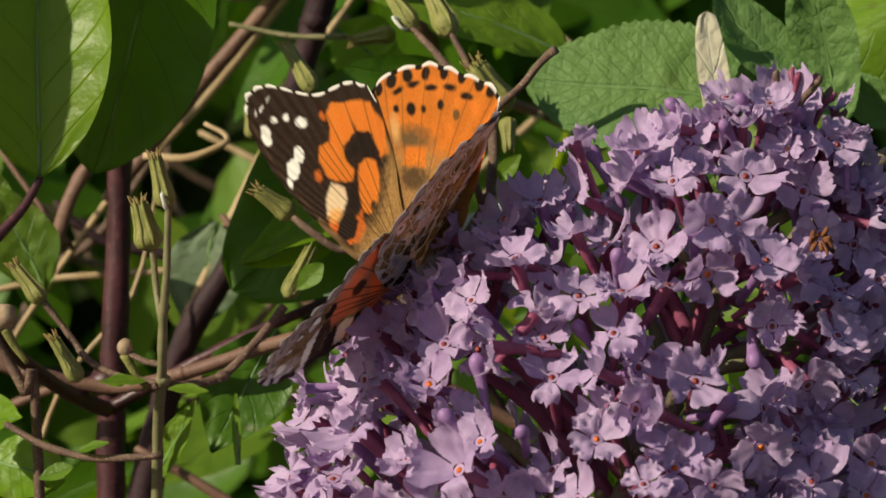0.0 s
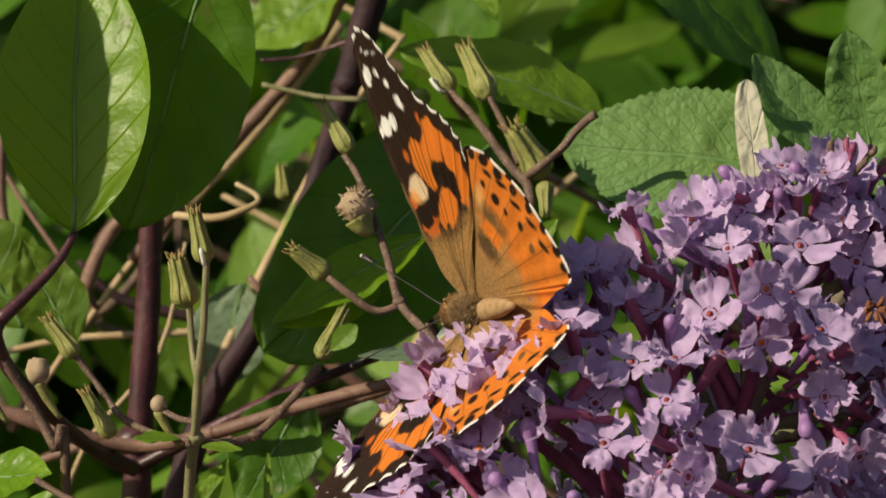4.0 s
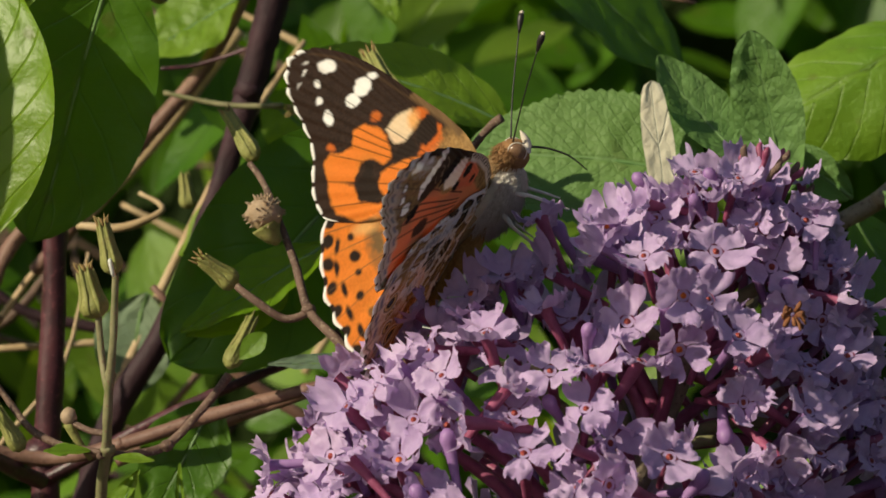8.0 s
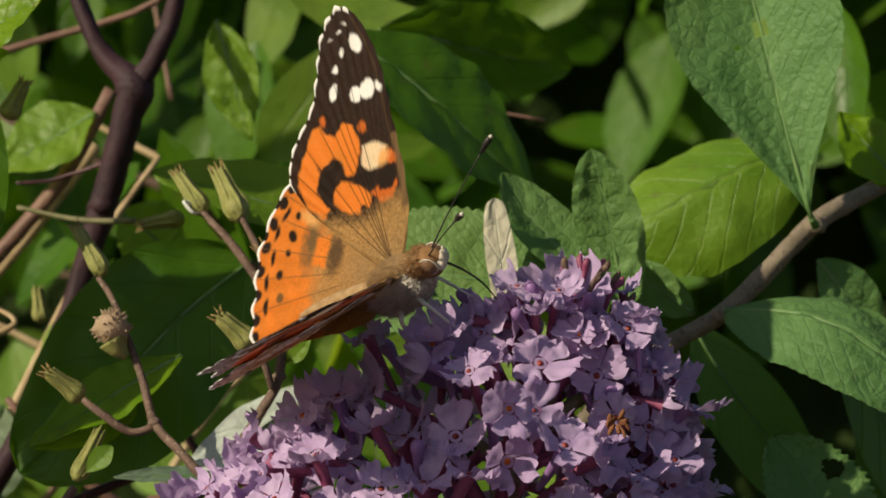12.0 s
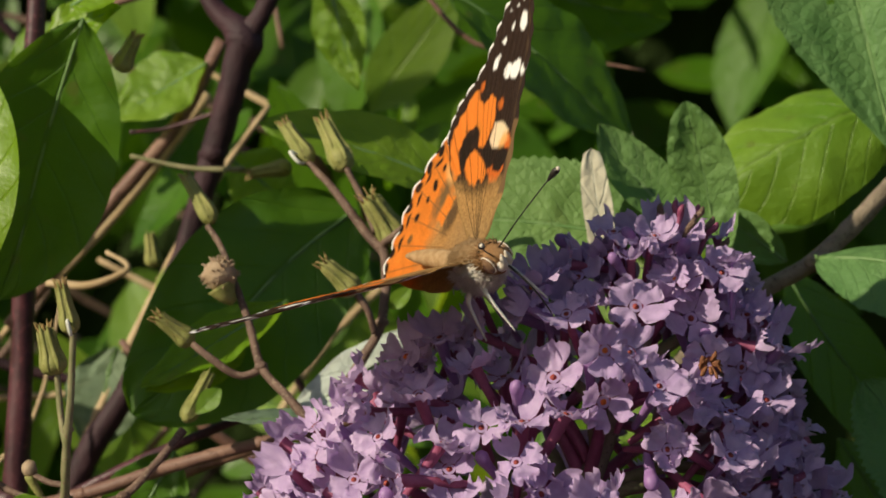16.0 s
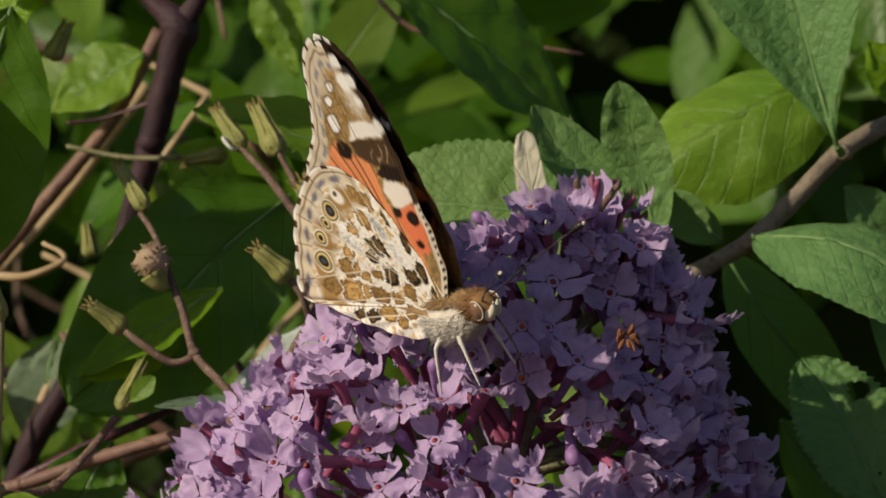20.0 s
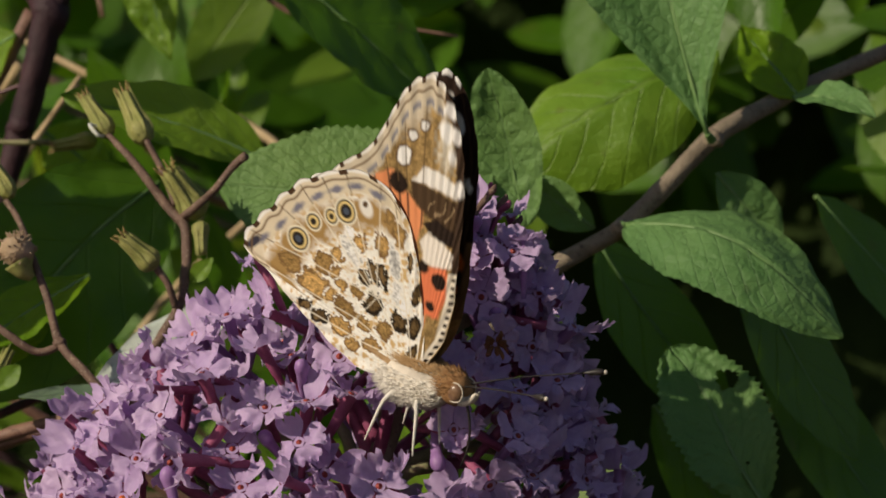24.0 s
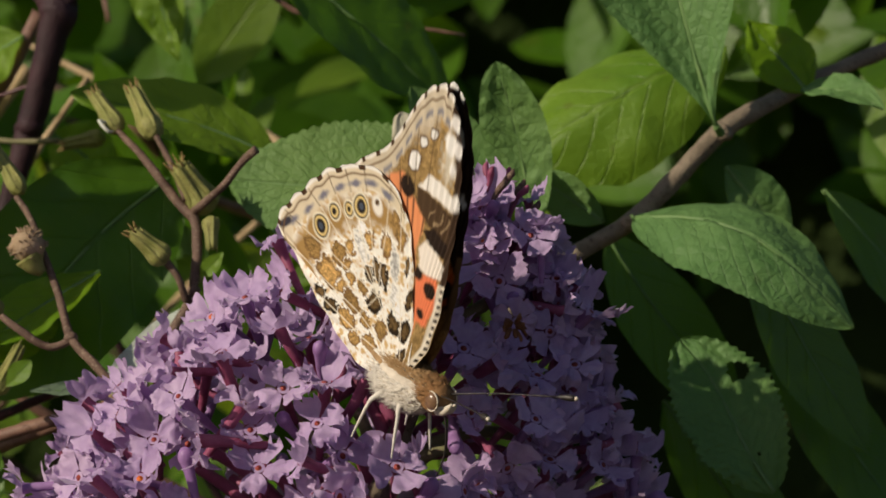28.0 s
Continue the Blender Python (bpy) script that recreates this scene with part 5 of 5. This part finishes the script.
def hind_lower(a, q, rn, k):
    n1, n2, n3 = value_noise(a, q, 1.1, 8), value_noise(a, q, 3.2, 9), value_noise(a, q, 6.5, 23)
    a0, q0 = a, q
    a, q = a + 0.22 * n1 + 0.20 * n2 + 0.07 * n3, q + 0.22 * value_noise(a, q, 1.2, 13) + 0.20 * value_noise(a, q, 3.4, 14) + 0.07 * value_noise(a, q, 6.8, 24)
    col = np.tile(np.array((0.92, 0.90, 0.83)), (len(a), 1)) * (1 + 0.05 * n1 + 0.09 * n3)[:, None]
    col = lay(col, 0.62 - np.abs(n1 + 0.6 * n2), (0.64, 0.44, 0.20), 0.5)
    out = (k > 0.20) & (k < 0.70)
    col = np.where(out[:, None], lay(col, np.abs(rn - 0.785) * 22 - 1.5 + 0.5 * n1, (0.38, 0.235, 0.085), 1.2), col)
    seeds = [(c, 0) for c in TANCELLS] + [(c, 1) for c in DARKCELLS] + [(c, 2) for c in WHITECELLS]
    first, second, which = np.full(a.shape, 9.0), np.full(a.shape, 9.0), np.zeros(a.shape, int)
    for i, ((x, y, ra, rq), _) in enumerate(seeds):
        tn = math.atan2(y - 1.5, x - 1.0)
        u, v = (a - x) * math.cos(tn) + (q - y) * math.sin(tn), (q - y) * math.cos(tn) - (a - x) * math.sin(tn)
        power = 1.25 + 0.55 * (i * 7 % 4)
        d = (np.abs(u / ra) ** power + np.abs(v / rq) ** power) ** (1 / power)
        nearer = d < first
        second = np.where(nearer, first, np.minimum(second, d))
        which = np.where(nearer, i, which)
        first = np.minimum(first, d)
    kinds_of = np.array([k for _, k in seeds])[which]
    tone = np.random.RandomState(5).uniform(0.6, 1.5, len(seeds))[which]
    edge = np.maximum(first - 1.24, 0.22 - (second - first)) + 0.14 * n2 + 0.10 * n3
    body = np.array([(0.43, 0.265, 0.095), (0.15, 0.095, 0.04), (0.89, 0.88, 0.84)])[kinds_of] * (tone * (1 + 0.45 * n3 + 0.35 * n2))[:, None]
    rim = np.array([(0.20, 0.115, 0.045), (0.020, 0.014, 0.009), (0.86, 0.84, 0.78)])[kinds_of]
    inner = np.clip(-(edge + np.where(kinds_of == 1, 0.36, 0.18)) / 0.22, 0, 1)[:, None]
    cell = rim * (1 - inner) + np.clip(body, 0, 0.92) * inner
    fill = np.clip(0.5 - edge / 0.12, 0, 1)[:, None]
    fill = np.where(((rn > 0.70) & out)[:, None], fill * (first < 1.3)[:, None], fill)
    col = col * (1 - fill) + cell * fill
    col = np.where(out[:, None], lay(col, (0.872 - rn) * 22 + 0.25 * n1, (0.72, 0.63, 0.47), 0.8), col)
    ends = [(10.8, 16.6), (13.2, 13.8), (14.8, 11.65), (15.6, 9.6), (16.4, 7.5), (17.1, 4.4)]
    lines = [((7.2, 4.9), (7.2 + 1.75 * (x - 7.2), 4.9 + 1.75 * (y - 4.9))) for x, y in ends]
    lines += [((0.5, 0.6), (7.2, 4.9)), ((0.5, 0.6), (6.2, 1.2)), ((6.2, 1.2), (18.2, 2.6)), ((7.2, 4.9), (6.2, 1.2)), ((0.5, 0.6), (4.4, 7.6)), ((4.4, 7.6), (9.2, 21)), ((0.5, 0.6), (2.0, 7.0)), ((2.0, 7.0), (5.0, 15.4)), ((4.4, 7.6), (7.2, 4.9))]
    near = np.min([bar(a0, q0, p, e, 0.055) for p, e in lines], 0)
    col = np.where((rn < 0.87)[:, None], lay(col, near, (0.84, 0.78, 0.64), 0.14), lay(col, near, (0.12, 0.075, 0.04), 0.14))
    for x, y, big in EYES:
        tn = math.degrees(math.atan2(y, x))
        for grow, shade in ((0.42, (0.83, 0.77, 0.60)), (0.18, (0.018, 0.012, 0.009)), (-0.02, (0.78, 0.60, 0.26)), (-0.32, (0.022, 0.018, 0.016)), (-0.72, (0.07, 0.09, 0.13))):
            if big + grow > 0.1:
                col = lay(col, oval(a0, q0, x, y, (big + grow) * 1.0, (big + grow) * 0.9, tn), shade, 0.13)
    col = lay(col, oval(a0, q0, 16.8, 6.2, 1.15, 0.72, 25), (0.86, 0.83, 0.76), 0.3)
    col = lay(col, oval(a0, q0, 17.1, 6.3, 0.34, 0.3, 0), (0.10, 0.06, 0.03), 0.15)
    for x, y, tn in ((11.5, 19.3, -48), (13.4, 17.0, -48), (15.6, 14.7, -52), (17.1, 12.2, -60), (18.2, 9.9, -70), (18.9, 7.4, -85), (18.4, 4.8, -110)):
        col = lay(col, oval(a0 + 0.12 * n2, q0 + 0.12 * n1, x, y, 0.95, 0.34, tn), (0.20, 0.20, 0.26), 0.3)
    col = lay(col, oval(a0, q0, 10.9, 20.6, 1.1, 0.5, -50), (0.04, 0.04, 0.06), 0.3)
    col = np.where(out[:, None], lay(col, np.abs(rn - 0.955) * 26 - 0.12, UMBER, 0.25), col)
    return fringe_of(col, a0, q0, rn, k, out, 17, (0.88, 0.86, 0.82), BROWN)


def wing(name, outline, upper, lower, side, scallops, parent, label, camber):
    """A thin wing of two scaled faces that meet at the rim; side is 1 for the right wing, -1 for the left."""
    R = 150
    rim = smooth_outline(outline, 17)
    ks = np.linspace(0, 1, len(rim))
    lobes = np.clip((ks - 0.30) * 8, 0, 1) * np.clip((0.74 - ks) * 8, 0, 1)
    rim = rim * (1 - (0.010 if scallops > 20 else 0.020) * lobes * (0.5 + 0.5 * np.cos(ks * 2 * np.pi * scallops + np.pi)))[:, None]
    rs = np.linspace(0.02, 1, R)
    grid = rs[:, None, None] * rim[None]
    a, q = grid[..., 0].ravel(), grid[..., 1].ravel()
    rn = np.repeat(rs, len(rim))
    kk = np.tile(ks, R)
    z = camber * np.sin(np.clip(rn, 0, 1) * np.pi * 0.8) * 1.1 + 0.10 * np.cos(kk * 2 * np.pi * scallops) * rn ** 2 + 0.12 * value_noise(a, q, 0.16, 12)
    thick = 0.06 * (1 - 0.9 * rn ** 8)
    n = len(a)
    verts = np.concatenate([np.stack([side * a, -q, z + thick], 1), np.stack([side * a, -q, z - thick], 1)]) * MM
    w = len(rim)
    i = np.arange(R - 1)[:, None] * w + np.arange(w - 1)[None]
    quads = np.stack([i, i + w, i + w + 1, i + 1], -1).reshape(-1, 4)
    top = quads if side < 0 else quads[:, ::-1]
    low = (quads[:, ::-1] if side < 0 else quads) + n
    e = (R - 1) * w + np.arange(w - 1)
    rimq = np.stack([e, e + n, e + n + 1, e + 1], -1)
    faces = np.concatenate([top, low, rimq])
    me = bpy.data.meshes.new(name)
    me.from_pydata(verts.tolist(), [], faces.tolist())
    me.materials.append(M_WING_UP)
    me.materials.append(M_WING_LOW)
    idx = np.concatenate([np.zeros(len(top), int), np.ones(len(low), int), np.ones(len(rimq), int)])
    me.polygons.foreach_set("material_index", idx)
    me.polygons.foreach_set("use_smooth", np.ones(len(faces), bool))
    col = np.concatenate([upper(a, q, rn, kk), lower(a, q, rn, kk)])
    layer = me.color_attributes.new("pattern", "FLOAT_COLOR", "POINT")
    layer.data.foreach_set("color", np.concatenate([np.clip(col, 0, 1), np.ones((2 * n, 1))], 1).ravel().astype(np.float32))
    me.update()
    ob = new(name, me)
    ob.parent = parent
    return tagged(ob, label)


SIZE = 1.05
fly = tagged(new("butterfly"), "orange, black and white butterfly feeding on lilac flowers", "butterfly")
fly.scale = (SIZE, SIZE, SIZE)
bm = bmesh.new()
blob(bm, (0, 0.6, -0.8), (2.3, 4.3, 2.5), None, 10, 16, 0.1, 1)
thorax = part("thorax", bm, M_GREYBODY, fly, "olive-grey furry thorax")
bm = bmesh.new()
tube(bm, [(0, -2.0, 0.2, 1.3), (0, -4.5, 0.9, 1.2), (0, -8.0, 1.7, 1.05), (0, -11, 2.3, 0.7), (0, -13, 2.6, 0.25)], 14, 4, 0.06)
part("abdomen", bm, M_FUR, fly, "tawny abdomen")
bm = bmesh.new()
blob(bm, (0, 5.4, 0.0), (1.75, 1.8, 1.75), None, 8, 14, 0.08, 2)
head_part = part("head", bm, M_HEADFUR, fly, "tawny furry head")
for sd in (-1, 1):
    bm = bmesh.new()
    blob(bm, (sd * 1.22, 6.0, 0.15), (0.62, 0.98, 1.02), None, 10, 14, 0.0, 2)
    part("eye", bm, M_EYE, head_part, "round brown eye")
    bm = bmesh.new()
    tube(bm, [(sd * 1.36, 6.0 + 1.02 * math.cos(t * 0.7), 0.15 + 1.06 * math.sin(t * 0.7), 0.075) for t in range(10)], 6, 3)
    part("eye_ring", bm, M_CREAM, head_part, "cream ring round the eye")
    bm = bmesh.new()
    tube(bm, [(sd * 0.5, 6.3, -0.8, 0.5), (sd * 0.42, 7.1, -0.7, 0.48), (sd * 0.35, 7.7, 0.0, 0.34), (sd * 0.3, 8.0, 0.6, 0.08)], 8, 3)
    part("palp", bm, M_CREAM, head_part, "pale upturned palp")
    bm = bmesh.new()
    tube(bm, [(sd * 0.6, 6.6, 0.9, 0.11), (sd * 2.8, 11.0, 2.8, 0.08), (sd * 5.4, 17.0, 5.0, 0.08)], 6, 5)
    feeler = part("antenna", bm, M_BLACK, head_part, "thin dark antenna")
    bm = bmesh.new()
    tube(bm, [(sd * 5.3, 16.8, 4.9, 0.12), (sd * 5.8, 17.9, 5.3, 0.36), (sd * 6.1, 18.6, 5.5, 0.34), (sd * 6.15, 18.8, 5.55, 0.1)], 8, 3)
    part("antenna_club", bm, M_BLACK, feeler, "black club with pale tip")
    bm = bmesh.new()
    blob(bm, (sd * 6.17, 18.85, 5.57), (0.24, 0.24, 0.24), None, 6, 8)
    part("antenna_tip", bm, M_CREAM, feeler, "pale tip")
    for y0, dx, dy, name in ((1.8, 2.6, 1.6, "foreleg"), (-0.5, 4.5, -1.5, "hindleg")):
        bm = bmesh.new()
        tube(bm, [(sd * 1.2, y0, -1.6, 0.42), (sd * (1.2 + dx * 0.32), y0 + dy * 0.3, -2.7, 0.30), (sd * (1.2 + dx * 0.40), y0 + dy * 0.5, -3.4, 0.22), (sd * (1.2 + dx * 0.50), y0 + dy * 0.75, -5.6, 0.17), (sd * (1.2 + dx * 0.58), y0 + dy, -7.8, 0.08)], 7, 4)
        part(name, bm, M_PALEFUR, fly, "slender whitish leg")
bm = bmesh.new()
tube(bm, [(0, 6.9, -0.9, 0.16), (0, 7.8, -3.0, 0.13), (0, 8.2, -5.5, 0.11), (0, 7.8, -8.0, 0.08)], 6, 5)
part("proboscis", bm, M_BLACK, head_part, "thin dark proboscis reaching into a flower")
bm = bmesh.new()
blob(bm, (0, 6.5, -0.6), (1.15, 0.75, 0.95), None, 8, 12, 0.1, 3)
part("face", bm, M_PALEFUR, head_part, "whitish face")
rnd = random.Random(8)
for name, material, centre, radii, count, low in (("fur", M_FUR, (0, 1.2, 0.2), (2.0, 4.2, 1.95), 1800, 0.0), ("belly_fur", M_PALEFUR, (0, 0.5, -0.9), (2.3, 4.4, 2.5), 3200, -1.0), ("head_fur", M_HEADFUR, (0, 5.0, 0.4), (1.7, 1.7, 1.55), 700, 0.0)):
    bm = bmesh.new()
    for k in range(count):
        d = Vector((rnd.gauss(0, 1), rnd.gauss(0, 1), rnd.gauss(0, 1))).normalized()
        if name == "fur":
            d = Vector((d.x, d.y, abs(d.z) + 0.45)).normalized()
        elif name == "belly_fur" and d.z > 0.45:
            d.z = -d.z
        p = Vector(centre) + Vector((d.x * radii[0], d.y * radii[1], d.z * radii[2]))
        tip = p + (d * 0.55 + Vector((rnd.gauss(0, 0.25), -0.9, rnd.gauss(0, 0.2)))) * rnd.uniform(0.5, 1.1)
        s, u = frame_of(tip - p)
        v = [bm.verts.new(x * MM) for x in (p + s * 0.06, p - s * 0.035 + u * 0.055, p - s * 0.035 - u * 0.055, tip)]
        for i, j in ((0, 1), (1, 2), (2, 0)):
            bm.faces.new((v[i], v[j], v[3]))
    part(name, bm, material, fly, "pale hairy underside" if name == "belly_fur" else "")
wings = {}
for sd in (-1, 1):
    wings["fore", sd] = wing("forewing", FORE, fore_upper, fore_lower, sd, 22, fly, "orange and black forewing with white tip spots", 0.2)
    wings["hind", sd] = wing("hindwing", HIND, hind_upper, hind_lower, sd, 17, fly, "scalloped hindwing, orange above, marbled with eyespots below", 0.1)

# seconds; thorax in mm; heading, pitch, roll; lift of left and right wings; sweep of fore and hind wings
FLY = [
    (0, -16.6, 13.9, -6.2, -44.1, -50.7, -55.7, 30.9, 39.2, -3.4, 24.0),
    (1, -16.3, 12.4, -7.7, -29.3, -52.5, -78.3, 42.3, 24.9, -4.8, 28.4),
    (2, -13.3, 16.3, -8.8, -3.6, -37.0, -106.7, 59.6, 11.0, 1.7, 25.2),
    (2.5, -14.3, 15.2, -6.6, -18.0, -34.4, -98.0, 54.0, 16.7, -7.7, 30.6),
    (4.5, -13.5, 10.5, -0.4, -16.6, 14.3, -75.2, 32.1, 33.1, 1.2, 20.0),
    (5, -9.4, 11.6, 3.0, 1.4, 26.1, -59.1, 35.4, 37.0, -6.1, 24.1),
    (6, -6.7, 10.4, 2.4, 8.0, 9.1, -53.7, 23.2, 32.3, 2.8, 20.0),
    (7, -10.2, 14.5, 4.6, 8.0, 71.4, -79.6, 43.0, 32.8, -2.4, 21.3),
    (8, -2.8, 13.9, 10.4, 106.7, 58.7, 29.8, 40.3, 30.8, -5.3, 24.1),
    (9, -5.2, 15.0, 11.9, 134.9, 71.5, 62.7, 35.5, 24.0, -5.5, 23.4),
    (10, 2.3, 8.1, 12.3, 121.8, 44.3, 61.6, 20.4, 38.0, -2.4, 18.7),
    (11, 5.5, 2.7, 13.8, 123.9, 29.4, 50.2, 35.8, 34.0, -4.4, 22.4),
    (14, 0.2, 6.1, 11.7, 156.3, 14.8, 51.1, 34.5, 26.7, -4.3, 24.4),
    (15, -1.0, 10.5, 10.3, 160.3, 12.2, 60.7, 22.2, 44.3, -4.7, 27.3),
    (16, 2.3, -4.2, 9.9, 153.8, 4.2, 42.0, 32.5, 28.1, -9.6, 28.2),
    (17, 4.5, -4.0, 3.9, 153.8, -11.4, 30.9, 91.8, 91.9, -7.9, 17.8),
    (18, 2.6, -6.4, 5.2, 166.7, 8.5, 20.1, 93.0, 88.3, -12.9, 15.3),
    (19, 8.4, -12.3, 2.2, 149.8, 11.0, 21.0, 90.9, 91.4, -4.9, 9.2),
    (20, 8.0, -12.1, 2.1, 142.3, 3.5, 25.0, 90.7, 91.3, -13.1, 17.1),
    (21, 14.2, -13.6, 0.3, 117.2, -3.6, 18.5, 89.1, 88.6, -13.1, 13.8),
    (21.5, 17.9, -14.3, -2.3, 111.8, -16.1, 13.4, 91.0, 87.8, -13.5, 14.0),
    (22, 18.1, -12.8, -4.3, 104.0, -13.9, 18.6, 91.0, 87.7, -11.5, 11.7),
    (22.5, 19.1, -14.2, -4.2, 108.8, -17.1, 15.8, 91.0, 87.8, -14.4, 14.6),
    (24.5, 19.2, -13.8, -5.6, 122.8, -22.4, 9.7, 91.0, 87.4, -11.0, 10.6),
    (25, 16.2, -14.7, -5.7, 122.5, -42.8, 10.6, 91.0, 87.6, -16.7, 17.3),
    (25.5, 16.1, -14.9, -5.7, 119.6, -44.2, 13.5, 91.0, 87.6, -18.9, 19.4),
    (26, 16.1, -14.7, -4.8, 119.7, -44.9, 16.3, 91.0, 90.5, -18.7, 20.0),
    (27, 16.0, -13.5, -6.2, 133.2, -25.8, 10.9, 90.5, 90.1, -8.5, 9.9),
    (28, 16.7, -13.6, -7.0, 135.5, -26.5, 9.1, 91.0, 90.5, -8.7, 8.9),
]
# seconds; the spike's drift in mm across and up, its lean in degrees
SWAY = [(0, -1.7, 0.8, 0), (1, -1.3, 0.6, 0), (2, -0.8, 0.5, 0), (2.5, -0.8, 0.6, 0), (4.5, -0.1, 0.5, 0), (5, 0.3, 0.0, 0), (6, 0.2, -0.1, 0), (7, 0.2, -0.1, 0), (8, 0, 0, 0), (9, -0.1, 0.0, -0.3), (10, 0.0, -0.3, -1), (11, 0.2, -0.4, -2), (14, 0.8, 0.6, -3.2), (15, 0.8, 0.5, -3.2), (16, 0.9, 0.4, -2.8), (17, 0.8, 0.4, -2), (18, 0.8, 0.3, -2.2), (19, 0.6, -0.2, -3), (20, -0.1, 0.7, -3.4), (21, -0.5, 0.2, -2.6), (22, -0.6, -0.9, -2), (22.5, -0.7, -0.2, -1.8), (24.5, -0.3, -0.2, -1.5), (25, -0.4, 0, -1.3), (26, -0.4, 0.7, -1), (27, -0.4, 0.7, -1), (28, 0.0, 0.6, -1)]


def motions():
    body, flap = [], {key: [] for key in wings}
    for t, x, y, z, heading, pitch, roll, left, right, fore, hind in FLY:
        turn = Matrix.Rotation(radians(-heading), 4, "Z") @ Matrix.Rotation(radians(pitch), 4, "X") @ Matrix.Rotation(radians(roll), 4, "Y")
        body.append((t, Matrix.Translation(mm((x, y, z))) @ turn))
        for (kind, sd), rows in flap.items():
            lift = (left if sd < 0 else right) - (0.8 if kind == "hind" else 0)
            sweep = fore if kind == "fore" else -hind
            hinge = Vector((sd * 1.2, 1.0, 0.8 + (0.08 if kind == "fore" else -0.08)))
            rows.append((t, Matrix.Translation(mm(hinge)) @ Matrix.Rotation(radians(-sd * lift), 4, "Y") @ Matrix.Rotation(radians(sd * sweep), 4, "Z")))
    walk(fly, body)
    for key, rows in flap.items():
        walk(wings[key], rows)
    walk(spike, [(t, Matrix.Translation((CORE + Vector((x, 0, z))) * MM) @ Matrix.Rotation(radians(lean), 4, "Y")) for t, x, z, lean in SWAY])


motions()
